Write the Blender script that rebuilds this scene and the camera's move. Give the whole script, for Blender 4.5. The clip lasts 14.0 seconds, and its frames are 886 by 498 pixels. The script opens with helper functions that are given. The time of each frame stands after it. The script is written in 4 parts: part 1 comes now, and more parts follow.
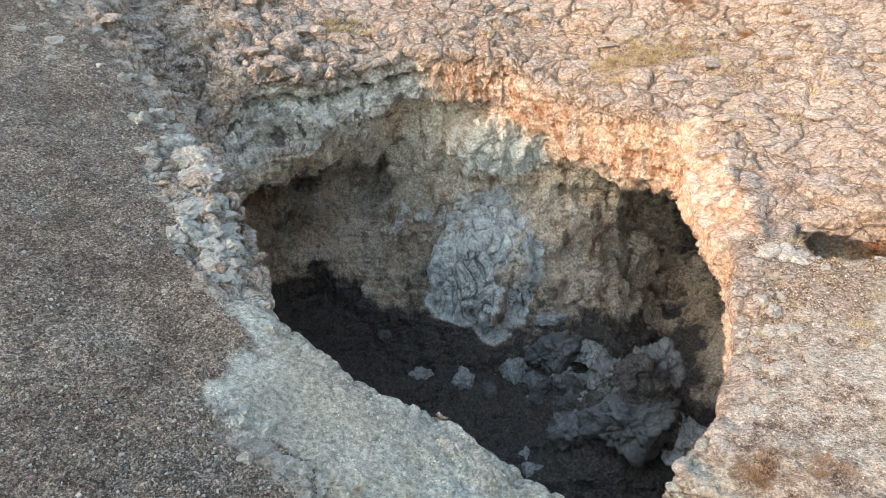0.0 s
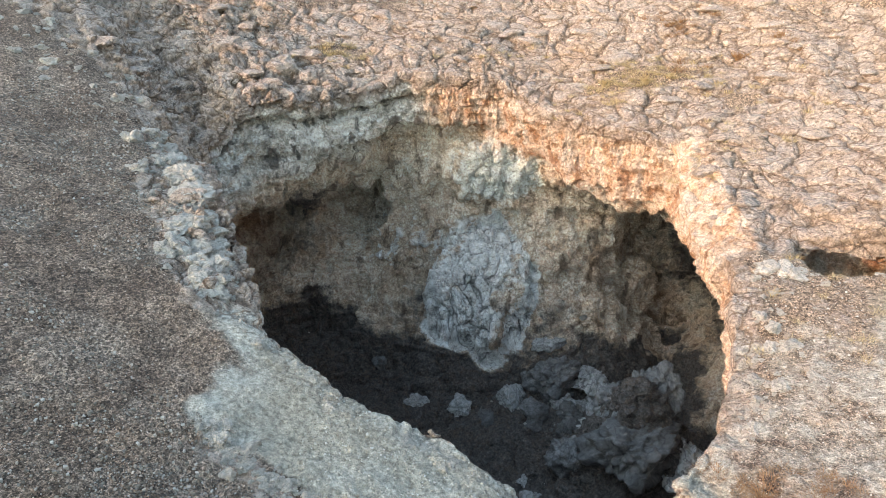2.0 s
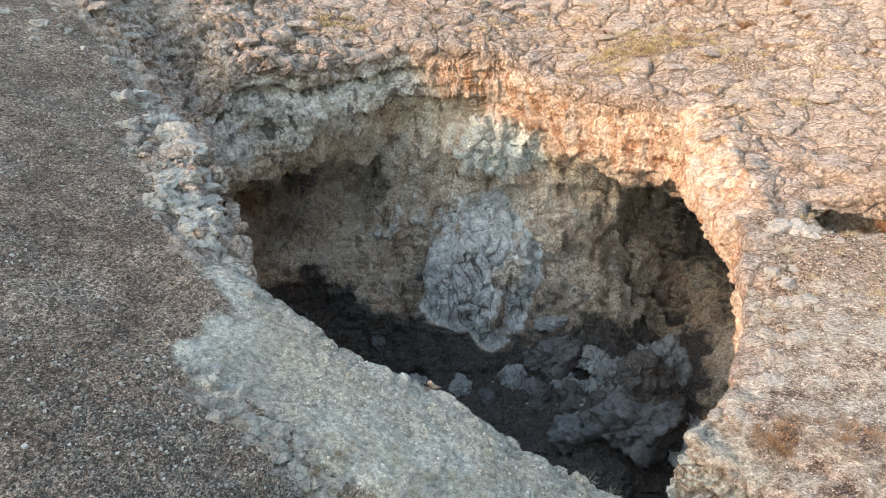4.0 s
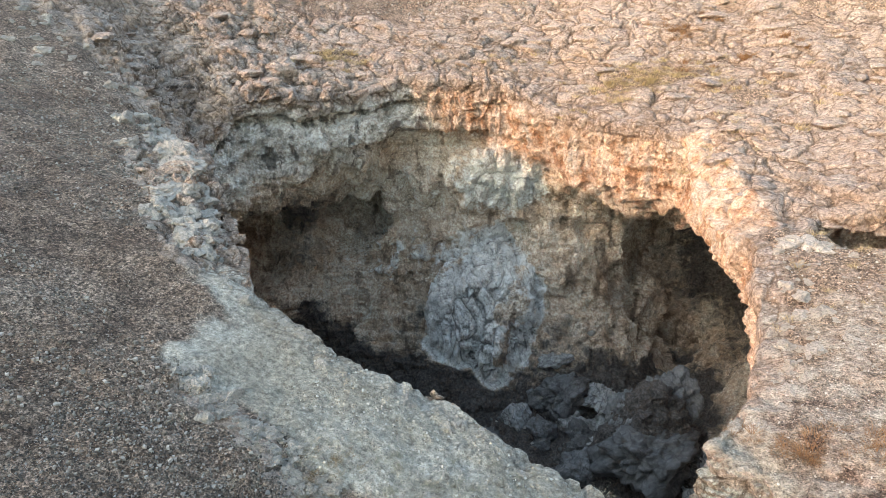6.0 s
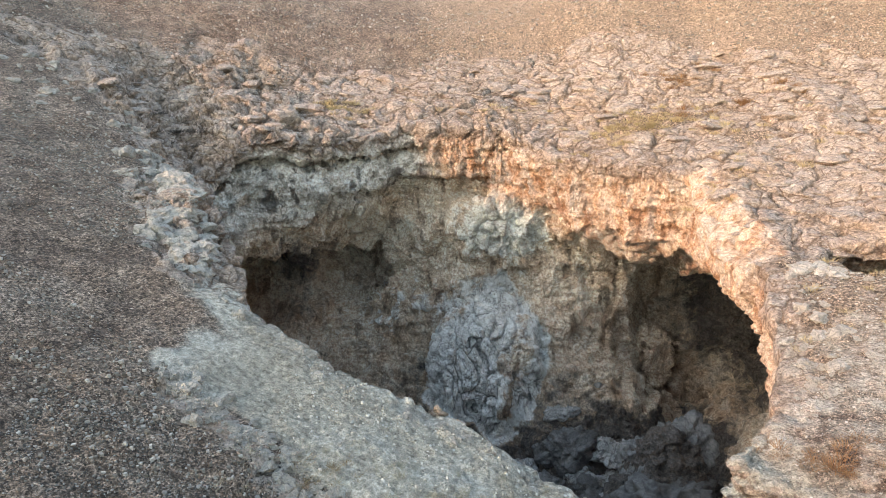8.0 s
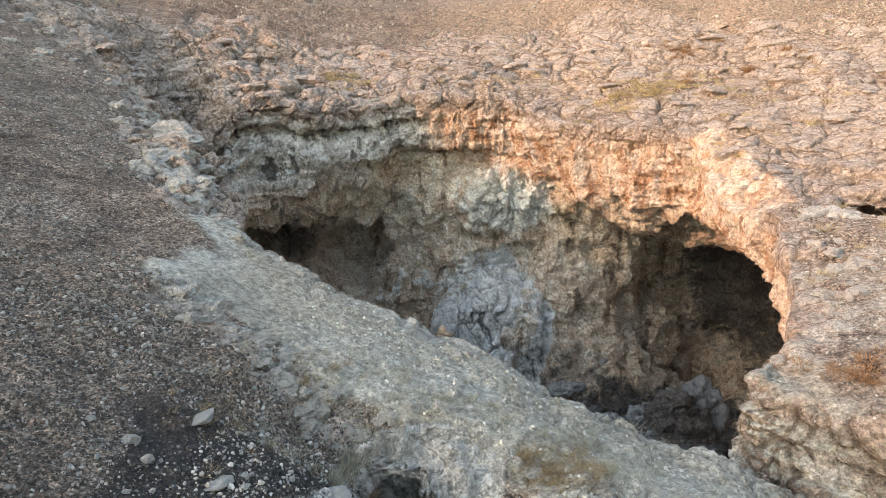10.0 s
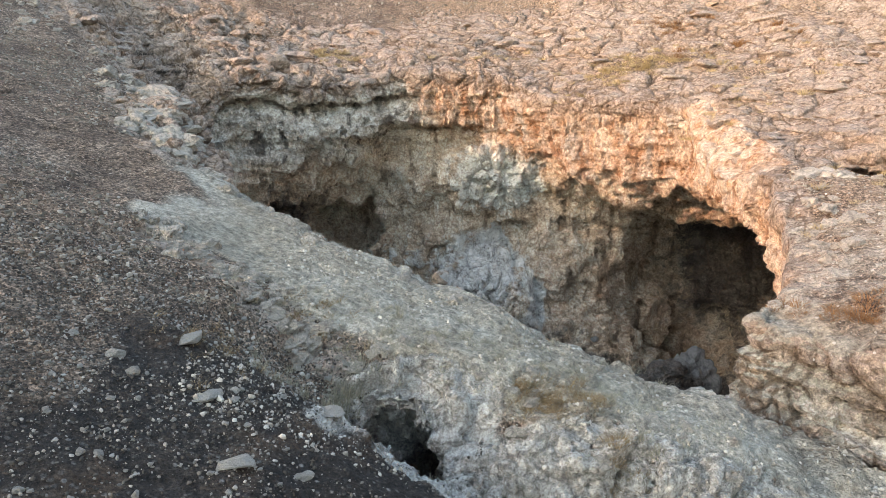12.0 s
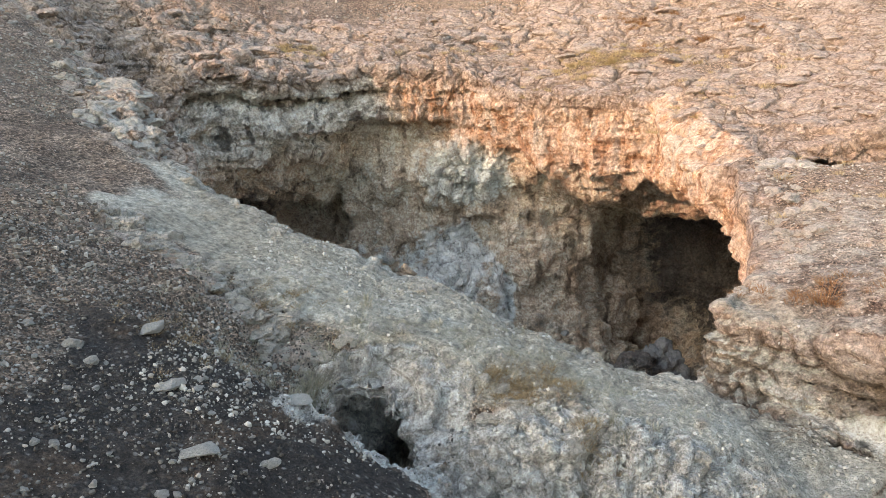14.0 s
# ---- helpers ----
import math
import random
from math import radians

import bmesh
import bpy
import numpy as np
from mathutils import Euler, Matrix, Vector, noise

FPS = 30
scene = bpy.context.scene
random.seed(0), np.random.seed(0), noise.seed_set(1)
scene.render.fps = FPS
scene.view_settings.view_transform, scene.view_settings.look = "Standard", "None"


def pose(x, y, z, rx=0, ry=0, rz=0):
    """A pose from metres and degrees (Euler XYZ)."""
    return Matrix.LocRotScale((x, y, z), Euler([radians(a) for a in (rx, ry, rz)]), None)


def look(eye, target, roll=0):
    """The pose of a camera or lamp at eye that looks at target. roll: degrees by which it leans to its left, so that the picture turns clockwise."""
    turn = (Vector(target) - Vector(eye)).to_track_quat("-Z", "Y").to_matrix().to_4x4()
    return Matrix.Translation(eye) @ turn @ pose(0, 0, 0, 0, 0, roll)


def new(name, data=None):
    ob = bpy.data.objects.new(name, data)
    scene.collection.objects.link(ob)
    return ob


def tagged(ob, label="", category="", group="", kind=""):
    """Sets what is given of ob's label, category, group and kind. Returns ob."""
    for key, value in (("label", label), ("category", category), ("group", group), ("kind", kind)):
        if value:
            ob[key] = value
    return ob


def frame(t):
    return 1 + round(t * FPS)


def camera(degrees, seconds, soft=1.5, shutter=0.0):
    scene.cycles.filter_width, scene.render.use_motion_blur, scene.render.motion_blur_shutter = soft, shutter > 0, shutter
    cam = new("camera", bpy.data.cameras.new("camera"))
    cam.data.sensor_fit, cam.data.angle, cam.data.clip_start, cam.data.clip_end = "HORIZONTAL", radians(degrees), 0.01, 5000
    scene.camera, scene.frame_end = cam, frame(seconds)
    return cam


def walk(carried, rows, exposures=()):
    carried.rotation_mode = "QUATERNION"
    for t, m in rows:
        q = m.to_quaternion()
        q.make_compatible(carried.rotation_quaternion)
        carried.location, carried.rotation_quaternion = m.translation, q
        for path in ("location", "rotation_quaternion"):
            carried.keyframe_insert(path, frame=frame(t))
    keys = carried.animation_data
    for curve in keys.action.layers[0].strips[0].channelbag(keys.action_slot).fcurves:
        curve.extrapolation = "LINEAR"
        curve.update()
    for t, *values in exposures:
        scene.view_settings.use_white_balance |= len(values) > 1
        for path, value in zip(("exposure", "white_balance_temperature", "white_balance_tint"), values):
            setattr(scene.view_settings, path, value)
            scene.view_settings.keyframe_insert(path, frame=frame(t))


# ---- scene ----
cam = camera(65.0, 14.0, soft=0.75)
METRES, EYE, TILT, LEAN, TURN = 9.0, 13.0, -30.0, 0.0, 0.0
ROWS = [
    (0.0, 0.0, 0.0, 0.0, -0.0, 0.0, -0.0),
    (0.4, 0.0012, 0.0, 0.0, -0.01, 0.0, -0.0),
    (0.5, 0.0184, -0.0009, 0.0091, -0.14, 2.8, 0.08),
    (1.0, 0.0185, 0.0011, 0.0028, -0.12, 2.83, 0.07),
    (1.5, 0.0181, 0.0189, -0.0277, -0.11, 2.83, 0.08),
    (2.0, 0.0196, 0.0415, -0.0621, -0.1, 2.83, 0.09),
    (2.5, 0.0205, 0.0666, -0.1031, -0.09, 2.81, 0.11),
    (3.0, 0.0221, 0.091, -0.1435, -0.09, 2.79, 0.1),
    (5.5, 0.013, 0.1912, -0.32, -0.05, 6.02, 0.12),
    (6.0, 0.0116, 0.2115, -0.3541, -0.04, 7.91, 0.14),
    (6.5, 0.0077, 0.2334, -0.3874, -0.05, 9.92, 0.18),
    (7.0, 0.0047, 0.2543, -0.4204, -0.03, 11.81, 0.22),
    (9.5, -0.0048, 0.3881, -0.6674, -0.0, 15.33, 0.4),
    (10.0, -0.0103, 0.4148, -0.7124, 0.02, 15.31, 0.43),
    (10.5, -0.0127, 0.4386, -0.753, 0.03, 15.26, 0.45),
    (11.0, -0.0145, 0.4587, -0.7896, 0.03, 15.23, 0.45),
    (11.5, -0.0168, 0.4705, -0.8088, -0.16, 15.2, 0.54),
    (12.0, -0.0191, 0.472, -0.8172, -0.74, 15.18, 0.88),
    (12.5, -0.0192, 0.4754, -0.8237, -1.46, 15.16, 1.28),
    (13.0, -0.0191, 0.48, -0.8281, -2.12, 15.13, 1.66),
    (13.5, -0.0171, 0.4839, -0.8329, -2.79, 15.09, 2.05),
    (14.0, -0.0164, 0.4881, -0.8343, -2.94, 15.08, 2.14),
]
walk(cam, [(t, pose(0, 0, EYE, TILT, LEAN, TURN) @ pose(METRES * x, METRES * y, METRES * z, 90 + pitch, roll, yaw)) for t, x, y, z, yaw, pitch, roll in ROWS], [(0.0, 2.86, 7350, 1), (14.0, 2.66, 7800, 6)])

# ---- light: low warm sun from the left behind the camera, clear evening sky ----
SUN_ELEV, SUN_AZ = 17.0, 204.0   # degrees; azimuth counted from +x, anticlockwise, of the way to the sun
to_sun = Vector((math.cos(radians(SUN_ELEV)) * math.cos(radians(SUN_AZ)),
                 math.cos(radians(SUN_ELEV)) * math.sin(radians(SUN_AZ)), math.sin(radians(SUN_ELEV))))
world = bpy.data.worlds.new("evening_sky")
scene.world = world
world.use_nodes = True
wn = world.node_tree.nodes
sky = wn.new("ShaderNodeTexSky")
sky.sky_type = 'NISHITA'
sky.sun_disc = False
sky.sun_elevation = radians(SUN_ELEV)
sky.sun_rotation = radians(90.0 - SUN_AZ)
sky.air_density, sky.dust_density, sky.ozone_density = 1.0, 1.5, 1.0
world.node_tree.links.new(sky.outputs[0], wn["Background"].inputs[0])
wn["Background"].inputs[1].default_value = 0.15
sun_data = bpy.data.lights.new("sun", 'SUN')
sun_data.energy, sun_data.angle, sun_data.color = 0.51, radians(1.2), (1.0, 0.55, 0.43)
sun = new("sun", sun_data)
sun.matrix_world = look(to_sun * 200, (0, 0, 0))

# ---- materials ----
def material(name, rough=0.9):
    m = bpy.data.materials.new(name)
    m.use_nodes = True
    n, l = m.node_tree.nodes, m.node_tree.links
    b = n["Principled BSDF"]
    b.inputs["Roughness"].default_value = rough
    b.inputs["Specular IOR Level"].default_value = 0.25
    return m, n, l, b


def noise_node(n, l, scale, detail=6.0, vector=None, rough=0.55):
    t = n.new("ShaderNodeTexNoise")
    t.inputs["Scale"].default_value, t.inputs["Detail"].default_value, t.inputs["Roughness"].default_value = scale, detail, rough
    if vector is not None:
        l.new(vector, t.inputs["Vector"])
    return t


def ramp(n, l, source, stops):
    r = n.new("ShaderNodeValToRGB")
    e = r.color_ramp.elements
    while len(e) < len(stops):
        e.new(0.5)
    for q, (pos, col) in zip(e, stops):
        q.position, q.color = pos, (*col, 1) if len(col) == 3 else col
    l.new(source, r.inputs[0])
    return r.outputs[0]


def mixed(n, l, fac, a, b, mode='MIX'):
    m = n.new("ShaderNodeMix")
    m.data_type, m.blend_type = 'RGBA', mode
    for sock, v in ((m.inputs[0], fac), (m.inputs[6], a), (m.inputs[7], b)):
        if isinstance(v, (int, float)):
            sock.default_value = v
        elif isinstance(v, tuple):
            sock.default_value = (*v, 1)
        else:
            l.new(v, sock)
    return m.outputs[2]


def maths(n, l, op, a, b=0.0, clamp=False):
    m = n.new("ShaderNodeMath")
    m.operation, m.use_clamp = op, clamp
    for sock, v in ((m.inputs[0], a), (m.inputs[1], b)):
        if isinstance(v, (int, float)):
            sock.default_value = v
        else:
            l.new(v, sock)
    return m.outputs[0]


def attribute(n, name):
    a = n.new("ShaderNodeAttribute")
    a.attribute_name = name
    return a.outputs["Fac"]


def band(n, l, source, low, high):
    m = n.new("ShaderNodeMapRange")
    m.interpolation_type = 'SMOOTHSTEP'
    m.inputs["From Min"].default_value, m.inputs["From Max"].default_value = low, high
    l.new(source, m.inputs["Value"])
    return m.outputs[0]


def bumped(n, l, b, height, strength, distance):
    k = n.new("ShaderNodeBump")
    k.inputs["Strength"].default_value, k.inputs["Distance"].default_value = strength, distance
    l.new(height, k.inputs["Height"])
    l.new(k.outputs[0], b.inputs["Normal"])


def warped(n, l, pos, scale, amount, stretch=(1, 1, 1)):
    """The place, bent by noise, so that joints don't run straight."""
    sc = n.new("ShaderNodeVectorMath")
    sc.operation = 'SCALE'
    sc.inputs["Scale"].default_value = amount
    l.new(noise_node(n, l, scale, 4, pos).outputs["Color"], sc.inputs[0])
    ad = n.new("ShaderNodeVectorMath")
    ad.operation = 'ADD'
    l.new(pos, ad.inputs[0])
    l.new(sc.outputs[0], ad.inputs[1])
    mp = n.new("ShaderNodeMapping")
    mp.inputs["Scale"].default_value = stretch
    l.new(ad.outputs[0], mp.inputs["Vector"])
    return mp.outputs[0]


def joints(n, l, vector, scale):
    e = n.new("ShaderNodeTexVoronoi")
    e.feature = 'DISTANCE_TO_EDGE'
    e.inputs["Scale"].default_value = scale
    l.new(vector, e.inputs["Vector"])
    return e.outputs["Distance"]


def karst_material():
    m, n, l, b = material("karst_ground", 0.92)
    geo = n.new("ShaderNodeNewGeometry")
    pos = geo.outputs["Position"]
    mul = lambda a, c: maths(n, l, 'MULTIPLY', a, c)
    add = lambda a, c: maths(n, l, 'ADD', a, c)
    sub = lambda a, c: maths(n, l, 'SUBTRACT', a, c)
    big = noise_node(n, l, 0.35, 5, pos).outputs[0]
    mid = noise_node(n, l, 1.6, 8, pos, 0.62).outputs[0]
    fine = noise_node(n, l, 8.0, 8, pos, 0.7).outputs[0]
    grit = noise_node(n, l, 28.0, 5, pos, 0.75).outputs[0]
    speck = ramp(n, l, grit, [(0.36, (0.06, 0.06, 0.06)), (0.5, (0.5, 0.5, 0.5)), (0.64, (0.94, 0.94, 0.94))])
    fleck = ramp(n, l, fine, [(0.34, (0.08, 0.08, 0.08)), (0.5, (0.5, 0.5, 0.5)), (0.66, (0.92, 0.92, 0.92))])
    rocky_raw = attribute(n, "rocky")
    # limestone with grey lichen and rust
    stone = ramp(n, l, mid, [(0.28, (0.25, 0.165, 0.115)), (0.42, (0.335, 0.252, 0.20)), (0.55, (0.385, 0.305, 0.258)), (0.68, (0.345, 0.30, 0.265)), (0.8, (0.25, 0.23, 0.21))])
    stone = mixed(n, l, mul(band(n, l, big, 0.5, 0.66), 0.5), stone, (0.38, 0.25, 0.16))
    tone = attribute(n, "tone")
    stone = mixed(n, l, mul(maths(n, l, 'ABSOLUTE', tone), 0.4), stone, (0.43, 0.37, 0.32))
    # rubble and soil
    soil = ramp(n, l, add(mul(big, 0.45), mul(mid, 0.55)), [(0.36, (0.098, 0.066, 0.049)), (0.5, (0.165, 0.119, 0.09)), (0.64, (0.245, 0.186, 0.146))])
    vor = n.new("ShaderNodeTexVoronoi")
    vor.inputs["Scale"].default_value = 13.0
    l.new(pos, vor.inputs["Vector"])
    peb = ramp(n, l, vor.outputs["Color"], [(0.5, (0, 0, 0)), (0.9, (1, 1, 1))])
    core = band(n, l, vor.outputs["Distance"], 0.45, 0.2)
    ochre = attribute(n, "ochre")
    soil = mixed(n, l, mul(ochre, 0.7), soil, mixed(n, l, mid, (0.20, 0.135, 0.092), (0.32, 0.235, 0.17)))
    soil = mixed(n, l, mul(mul(peb, core), 0.6), soil, (0.33, 0.29, 0.245))
    for scale, least, most in ((17.0, 0.5, 1.55), (38.0, 0.45, 1.6)):
        chip = n.new("ShaderNodeTexVoronoi")
        chip.inputs["Scale"].default_value = scale
        l.new(pos, chip.inputs["Vector"])
        soil = mixed(n, l, 1.0, soil, ramp(n, l, chip.outputs["Color"], [(0.2, (least, least, least)), (0.8, (most, most, most))]), 'MULTIPLY')
    ash = band(n, l, add(attribute(n, "dark"), mul(sub(mid, 0.5), 0.8)), 0.25, 0.65)
    ember = band(n, l, noise_node(n, l, 0.9, 5, pos, 0.6).outputs[0], 0.52, 0.64)
    soil = mixed(n, l, mul(ash, 0.92), soil, mixed(n, l, mul(peb, core), mixed(n, l, ember, (0.022, 0.020, 0.020), (0.065, 0.046, 0.035)), (0.15, 0.142, 0.138)))
    rocky = band(n, l, add(rocky_raw, mul(sub(mid, 0.5), 1.1)), 0.3, 0.6)
    col = mixed(n, l, rocky, soil, stone)
    # white weathered crust on the knobbly rocks before the spur
    nod = band(n, l, add(attribute(n, "nodule"), mul(sub(mid, 0.5), 1.2)), 0.3, 0.6)
    col = mixed(n, l, mul(nod, 0.85), col, mixed(n, l, mid, (0.40, 0.375, 0.335), (0.70, 0.68, 0.645)))
    # pale trodden dust along the spur
    dust = band(n, l, add(attribute(n, "dust"), mul(sub(mid, 0.5), 0.9)), 0.25, 0.65)
    col = mixed(n, l, mul(dust, 0.85), col, mixed(n, l, band(n, l, big, 0.40, 0.60), mixed(n, l, fine, (0.29, 0.25, 0.195), (0.43, 0.385, 0.315)), mixed(n, l, fine, (0.36, 0.335, 0.285), (0.51, 0.48, 0.42))))
    # cliff: ochre rock, white crusts and dark water streaks
    streak = noise_node(n, l, 1.0, 7, warped(n, l, pos, 0.8, 0.5, (1.5, 1.5, 0.3)), 0.5).outputs[0]
    cliff = ramp(n, l, mid, [(0.30, (0.34, 0.165, 0.085)), (0.42, (0.47, 0.29, 0.185)), (0.54, (0.57, 0.42, 0.315)), (0.68, (0.62, 0.51, 0.42))])
    grey = ramp(n, l, mid, [(0.35, (0.23, 0.205, 0.175)), (0.47, (0.54, 0.495, 0.435)), (0.60, (0.74, 0.69, 0.63))])
    cliff = mixed(n, l, band(n, l, add(ochre, mul(sub(mid, 0.5), 0.8)), 0.25, 0.75), grey, cliff)
    cliff = mixed(n, l, ramp(n, l, streak, [(0.53, (0, 0, 0)), (0.66, (0.85, 0.85, 0.85))]), cliff, (0.50, 0.435, 0.37))
    cliff = mixed(n, l, ramp(n, l, streak, [(0.36, (0.8, 0.8, 0.8)), (0.44, (0, 0, 0))]), cliff, mixed(n, l, ochre, (0.045, 0.042, 0.040), (0.30, 0.15, 0.085)))
    depth = attribute(n, "depth")
    deep = band(n, l, add(depth, mul(mid, 0.9)), 0.7, 1.5)
    col = mixed(n, l, deep, col, cliff)
    # cave walls: tan clay and pale crust
    wall = ramp(n, l, add(mul(big, 0.5), mul(mid, 0.5)), [(0.36, (0.34, 0.23, 0.155)), (0.46, (0.56, 0.43, 0.32)), (0.55, (0.68, 0.57, 0.455)), (0.65, (0.74, 0.665, 0.565))])
    wall = mixed(n, l, ramp(n, l, streak, [(0.54, (0, 0, 0)), (0.68, (0.6, 0.6, 0.6))]), wall, (0.68, 0.63, 0.55))
    wall = mixed(n, l, ramp(n, l, streak, [(0.34, (0.75, 0.75, 0.75)), (0.43, (0, 0, 0))]), wall, (0.15, 0.10, 0.068))
    wall = mixed(n, l, band(n, l, add(attribute(n, "crust"), mul(sub(mid, 0.5), 1.2)), 0.3, 0.6), wall, mixed(n, l, mid, (0.56, 0.52, 0.45), (0.84, 0.81, 0.74)))
    inner = band(n, l, add(depth, mid), 3.6, 5.0)
    col = mixed(n, l, inner, col, wall)
    # dark earth on the cave floor, and shade painted into the side recesses
    earth_and_shade = band(n, l, add(attribute(n, "earth_and_shade"), mul(sub(mid, 0.5), 1.5)), 0.25, 0.85)
    col = mixed(n, l, earth_and_shade, col, mixed(n, l, fine, (0.03, 0.026, 0.024), (0.15, 0.135, 0.125)))
    # earth in the joints
    bent = warped(n, l, pos, 1.3, 0.55, (0.85, 1.15, 1.0))
    wide = joints(n, l, bent, 0.85)
    tight = joints(n, l, bent, 2.3)
    line_a = mul(band(n, l, wide, 0.05, 0.012), band(n, l, noise_node(n, l, 0.6, 3, pos).outputs[0], 0.36, 0.5))
    hair = joints(n, l, bent, 6.5)
    line_c = mul(band(n, l, hair, 0.09, 0.0), 0.2)
    line_b = mul(band(n, l, tight, 0.06, 0.008), band(n, l, noise_node(n, l, 0.9, 3, bent).outputs[0], 0.42, 0.56))
    seams = mul(maths(n, l, 'MAXIMUM', maths(n, l, 'MAXIMUM', line_c, maths(n, l, 'MAXIMUM', line_a, line_b)), attribute(n, "joint")), mul(rocky, sub(1.0, maths(n, l, 'MAXIMUM', mul(deep, 0.6), mul(inner, 0.3)))))
    seams = mul(seams, attribute(n, "seam"))
    col = mixed(n, l, mul(seams, 0.8), col, mixed(n, l, mid, (0.06, 0.042, 0.03), (0.20, 0.125, 0.08)))
    # tufa: pale rock, coloured near black along its folds and cracks
    tufa = band(n, l, add(attribute(n, "tufa"), mul(sub(mid, 0.5), 1.3)), 0.3, 0.7)
    pale = ramp(n, l, mid, [(0.34, (0.52, 0.50, 0.465)), (0.48, (0.76, 0.735, 0.69)), (0.58, (0.87, 0.85, 0.81))])
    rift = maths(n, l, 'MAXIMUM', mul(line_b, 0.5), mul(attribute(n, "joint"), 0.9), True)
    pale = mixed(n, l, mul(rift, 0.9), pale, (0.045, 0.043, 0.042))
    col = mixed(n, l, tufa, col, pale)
    col = mixed(n, l, 0.58, col, fleck, 'OVERLAY')
    col = mixed(n, l, sub(0.65, maths(n, l, 'MAXIMUM', mul(rocky, 0.25), mul(dust, 0.35))), col, speck, 'OVERLAY')
    l.new(col, b.inputs["Base Color"])
    slab = mul(sub(1.0, mul(deep, 0.6)), add(mul(band(n, l, wide, 0.0, 0.12), 0.7), mul(band(n, l, tight, 0.0, 0.2), 0.45)))
    slab = mul(add(slab, mul(band(n, l, hair, 0.0, 0.25), 0.2)), rocky)
    height = add(add(mul(fine, 0.85), mul(grit, 0.45)), add(mul(slab, 0.8), mul(core, 0.25)))
    bumped(n, l, b, height, 1.0, 0.105)
    return m


KARST = karst_material()

# ---- numeric noise ----
_rng = np.random.RandomState(7)
_PERM = _rng.permutation(4096).astype(np.int32)
_VAL = _rng.rand(4096).astype(np.float32) * 2 - 1
_JIT = _rng.rand(4096, 3).astype(np.float32)


def lattice(ix, iy, iz):
    """A hash of lattice points."""
    return _PERM[(_PERM[(_PERM[ix & 4095] + iy) & 4095] + iz) & 4095]


def value_noise(p):
    """Smooth noise from -1 to 1 at the points p (n x 3)."""
    f = np.floor(p)
    i = f.astype(np.int32)
    u = (p - f).astype(np.float32)
    u = u * u * u * (u * (u * 6 - 15) + 10)
    ux, uy, uz = u[:, 0], u[:, 1], u[:, 2]
    x, y, z = i[:, 0], i[:, 1], i[:, 2]
    c = [_VAL[lattice(x + a, y + b, z + d)] for a in (0, 1) for b in (0, 1) for d in (0, 1)]
    a0 = c[0] + (c[1] - c[0]) * uz
    a1 = c[2] + (c[3] - c[2]) * uz
    b0 = c[4] + (c[5] - c[4]) * uz
    b1 = c[6] + (c[7] - c[6]) * uz
    a = a0 + (a1 - a0) * uy
    b = b0 + (b1 - b0) * uy
    return a + (b - a) * ux


def fbm(p, octaves, gain=0.5):
    out, amp = np.zeros(len(p), np.float32), 1.0
    for k in range(octaves):
        out += amp * value_noise(p * (2.03 ** k) + 17.3 * k)
        amp *= gain
    return out


def cells(p):
    """Distances to the nearest and second nearest cell point, and a random number for each cell."""
    i = np.floor(p).astype(np.int32)
    d1 = np.full(len(p), 9.0, np.float32)
    d2 = d1.copy()
    tag = np.zeros(len(p), np.int32)
    for a in (-1, 0, 1):
        for b in (-1, 0, 1):
            for c in (-1, 0, 1):
                hsh = lattice(i[:, 0] + a, i[:, 1] + b, i[:, 2] + c)
                q = _JIT[hsh] + i + np.array((a, b, c), np.float32) - p
                d = np.einsum("ij,ij->i", q, q)
                near = d < d1
                d2 = np.where(near, d1, np.minimum(d2, d))
                tag = np.where(near, hsh, tag)
                d1 = np.where(near, d, d1)
    return np.sqrt(d1), np.sqrt(d2), _VAL[tag]


def smooth(a, b, x):
    t = np.clip((x - a) / (b - a), 0, 1)
    return t * t * (3 - 2 * t)


def bump(x, y, cx, cy, rx, ry=None):
    return np.exp(-((x - cx) / rx) ** 2 - ((y - cy) / (ry or rx)) ** 2)


def flat_noise(x, y, scale, octaves, seed):
    p = np.stack([x.ravel() / scale + seed, y.ravel() / scale, 0 * x.ravel() + seed * 3.7], 1)
    return fbm(p, octaves).reshape(x.shape)


def outline_distance(x, y, outline):
    """Signed distance in plan to a closed outline; negative inside."""
    d = np.full(x.shape, 1e9, np.float32)
    inside = np.zeros(x.shape, bool)
    n = len(outline)
    for k in range(n):
        (ax, ay), (bx, by) = outline[k], outline[(k + 1) % n]
        ex, ey = bx - ax, by - ay
        t = np.clip(((x - ax) * ex + (y - ay) * ey) / (ex * ex + ey * ey), 0, 1)
        d = np.minimum(d, (x - ax - t * ex) ** 2 + (y - ay - t * ey) ** 2)
        if ay != by:
            inside ^= ((ay > y) != (by > y)) & (x < ex * (y - ay) / ey + ax)
    return np.where(inside, -1, 1) * np.sqrt(d)


def segment_distance(x, y, ax, ay, bx, by):
    ex, ey = bx - ax, by - ay
    t = np.clip(((x - ax) * ex + (y - ay) * ey) / (ex * ex + ey * ey), 0, 1)
    return np.hypot(x - ax - t * ex, y - ay - t * ey), t


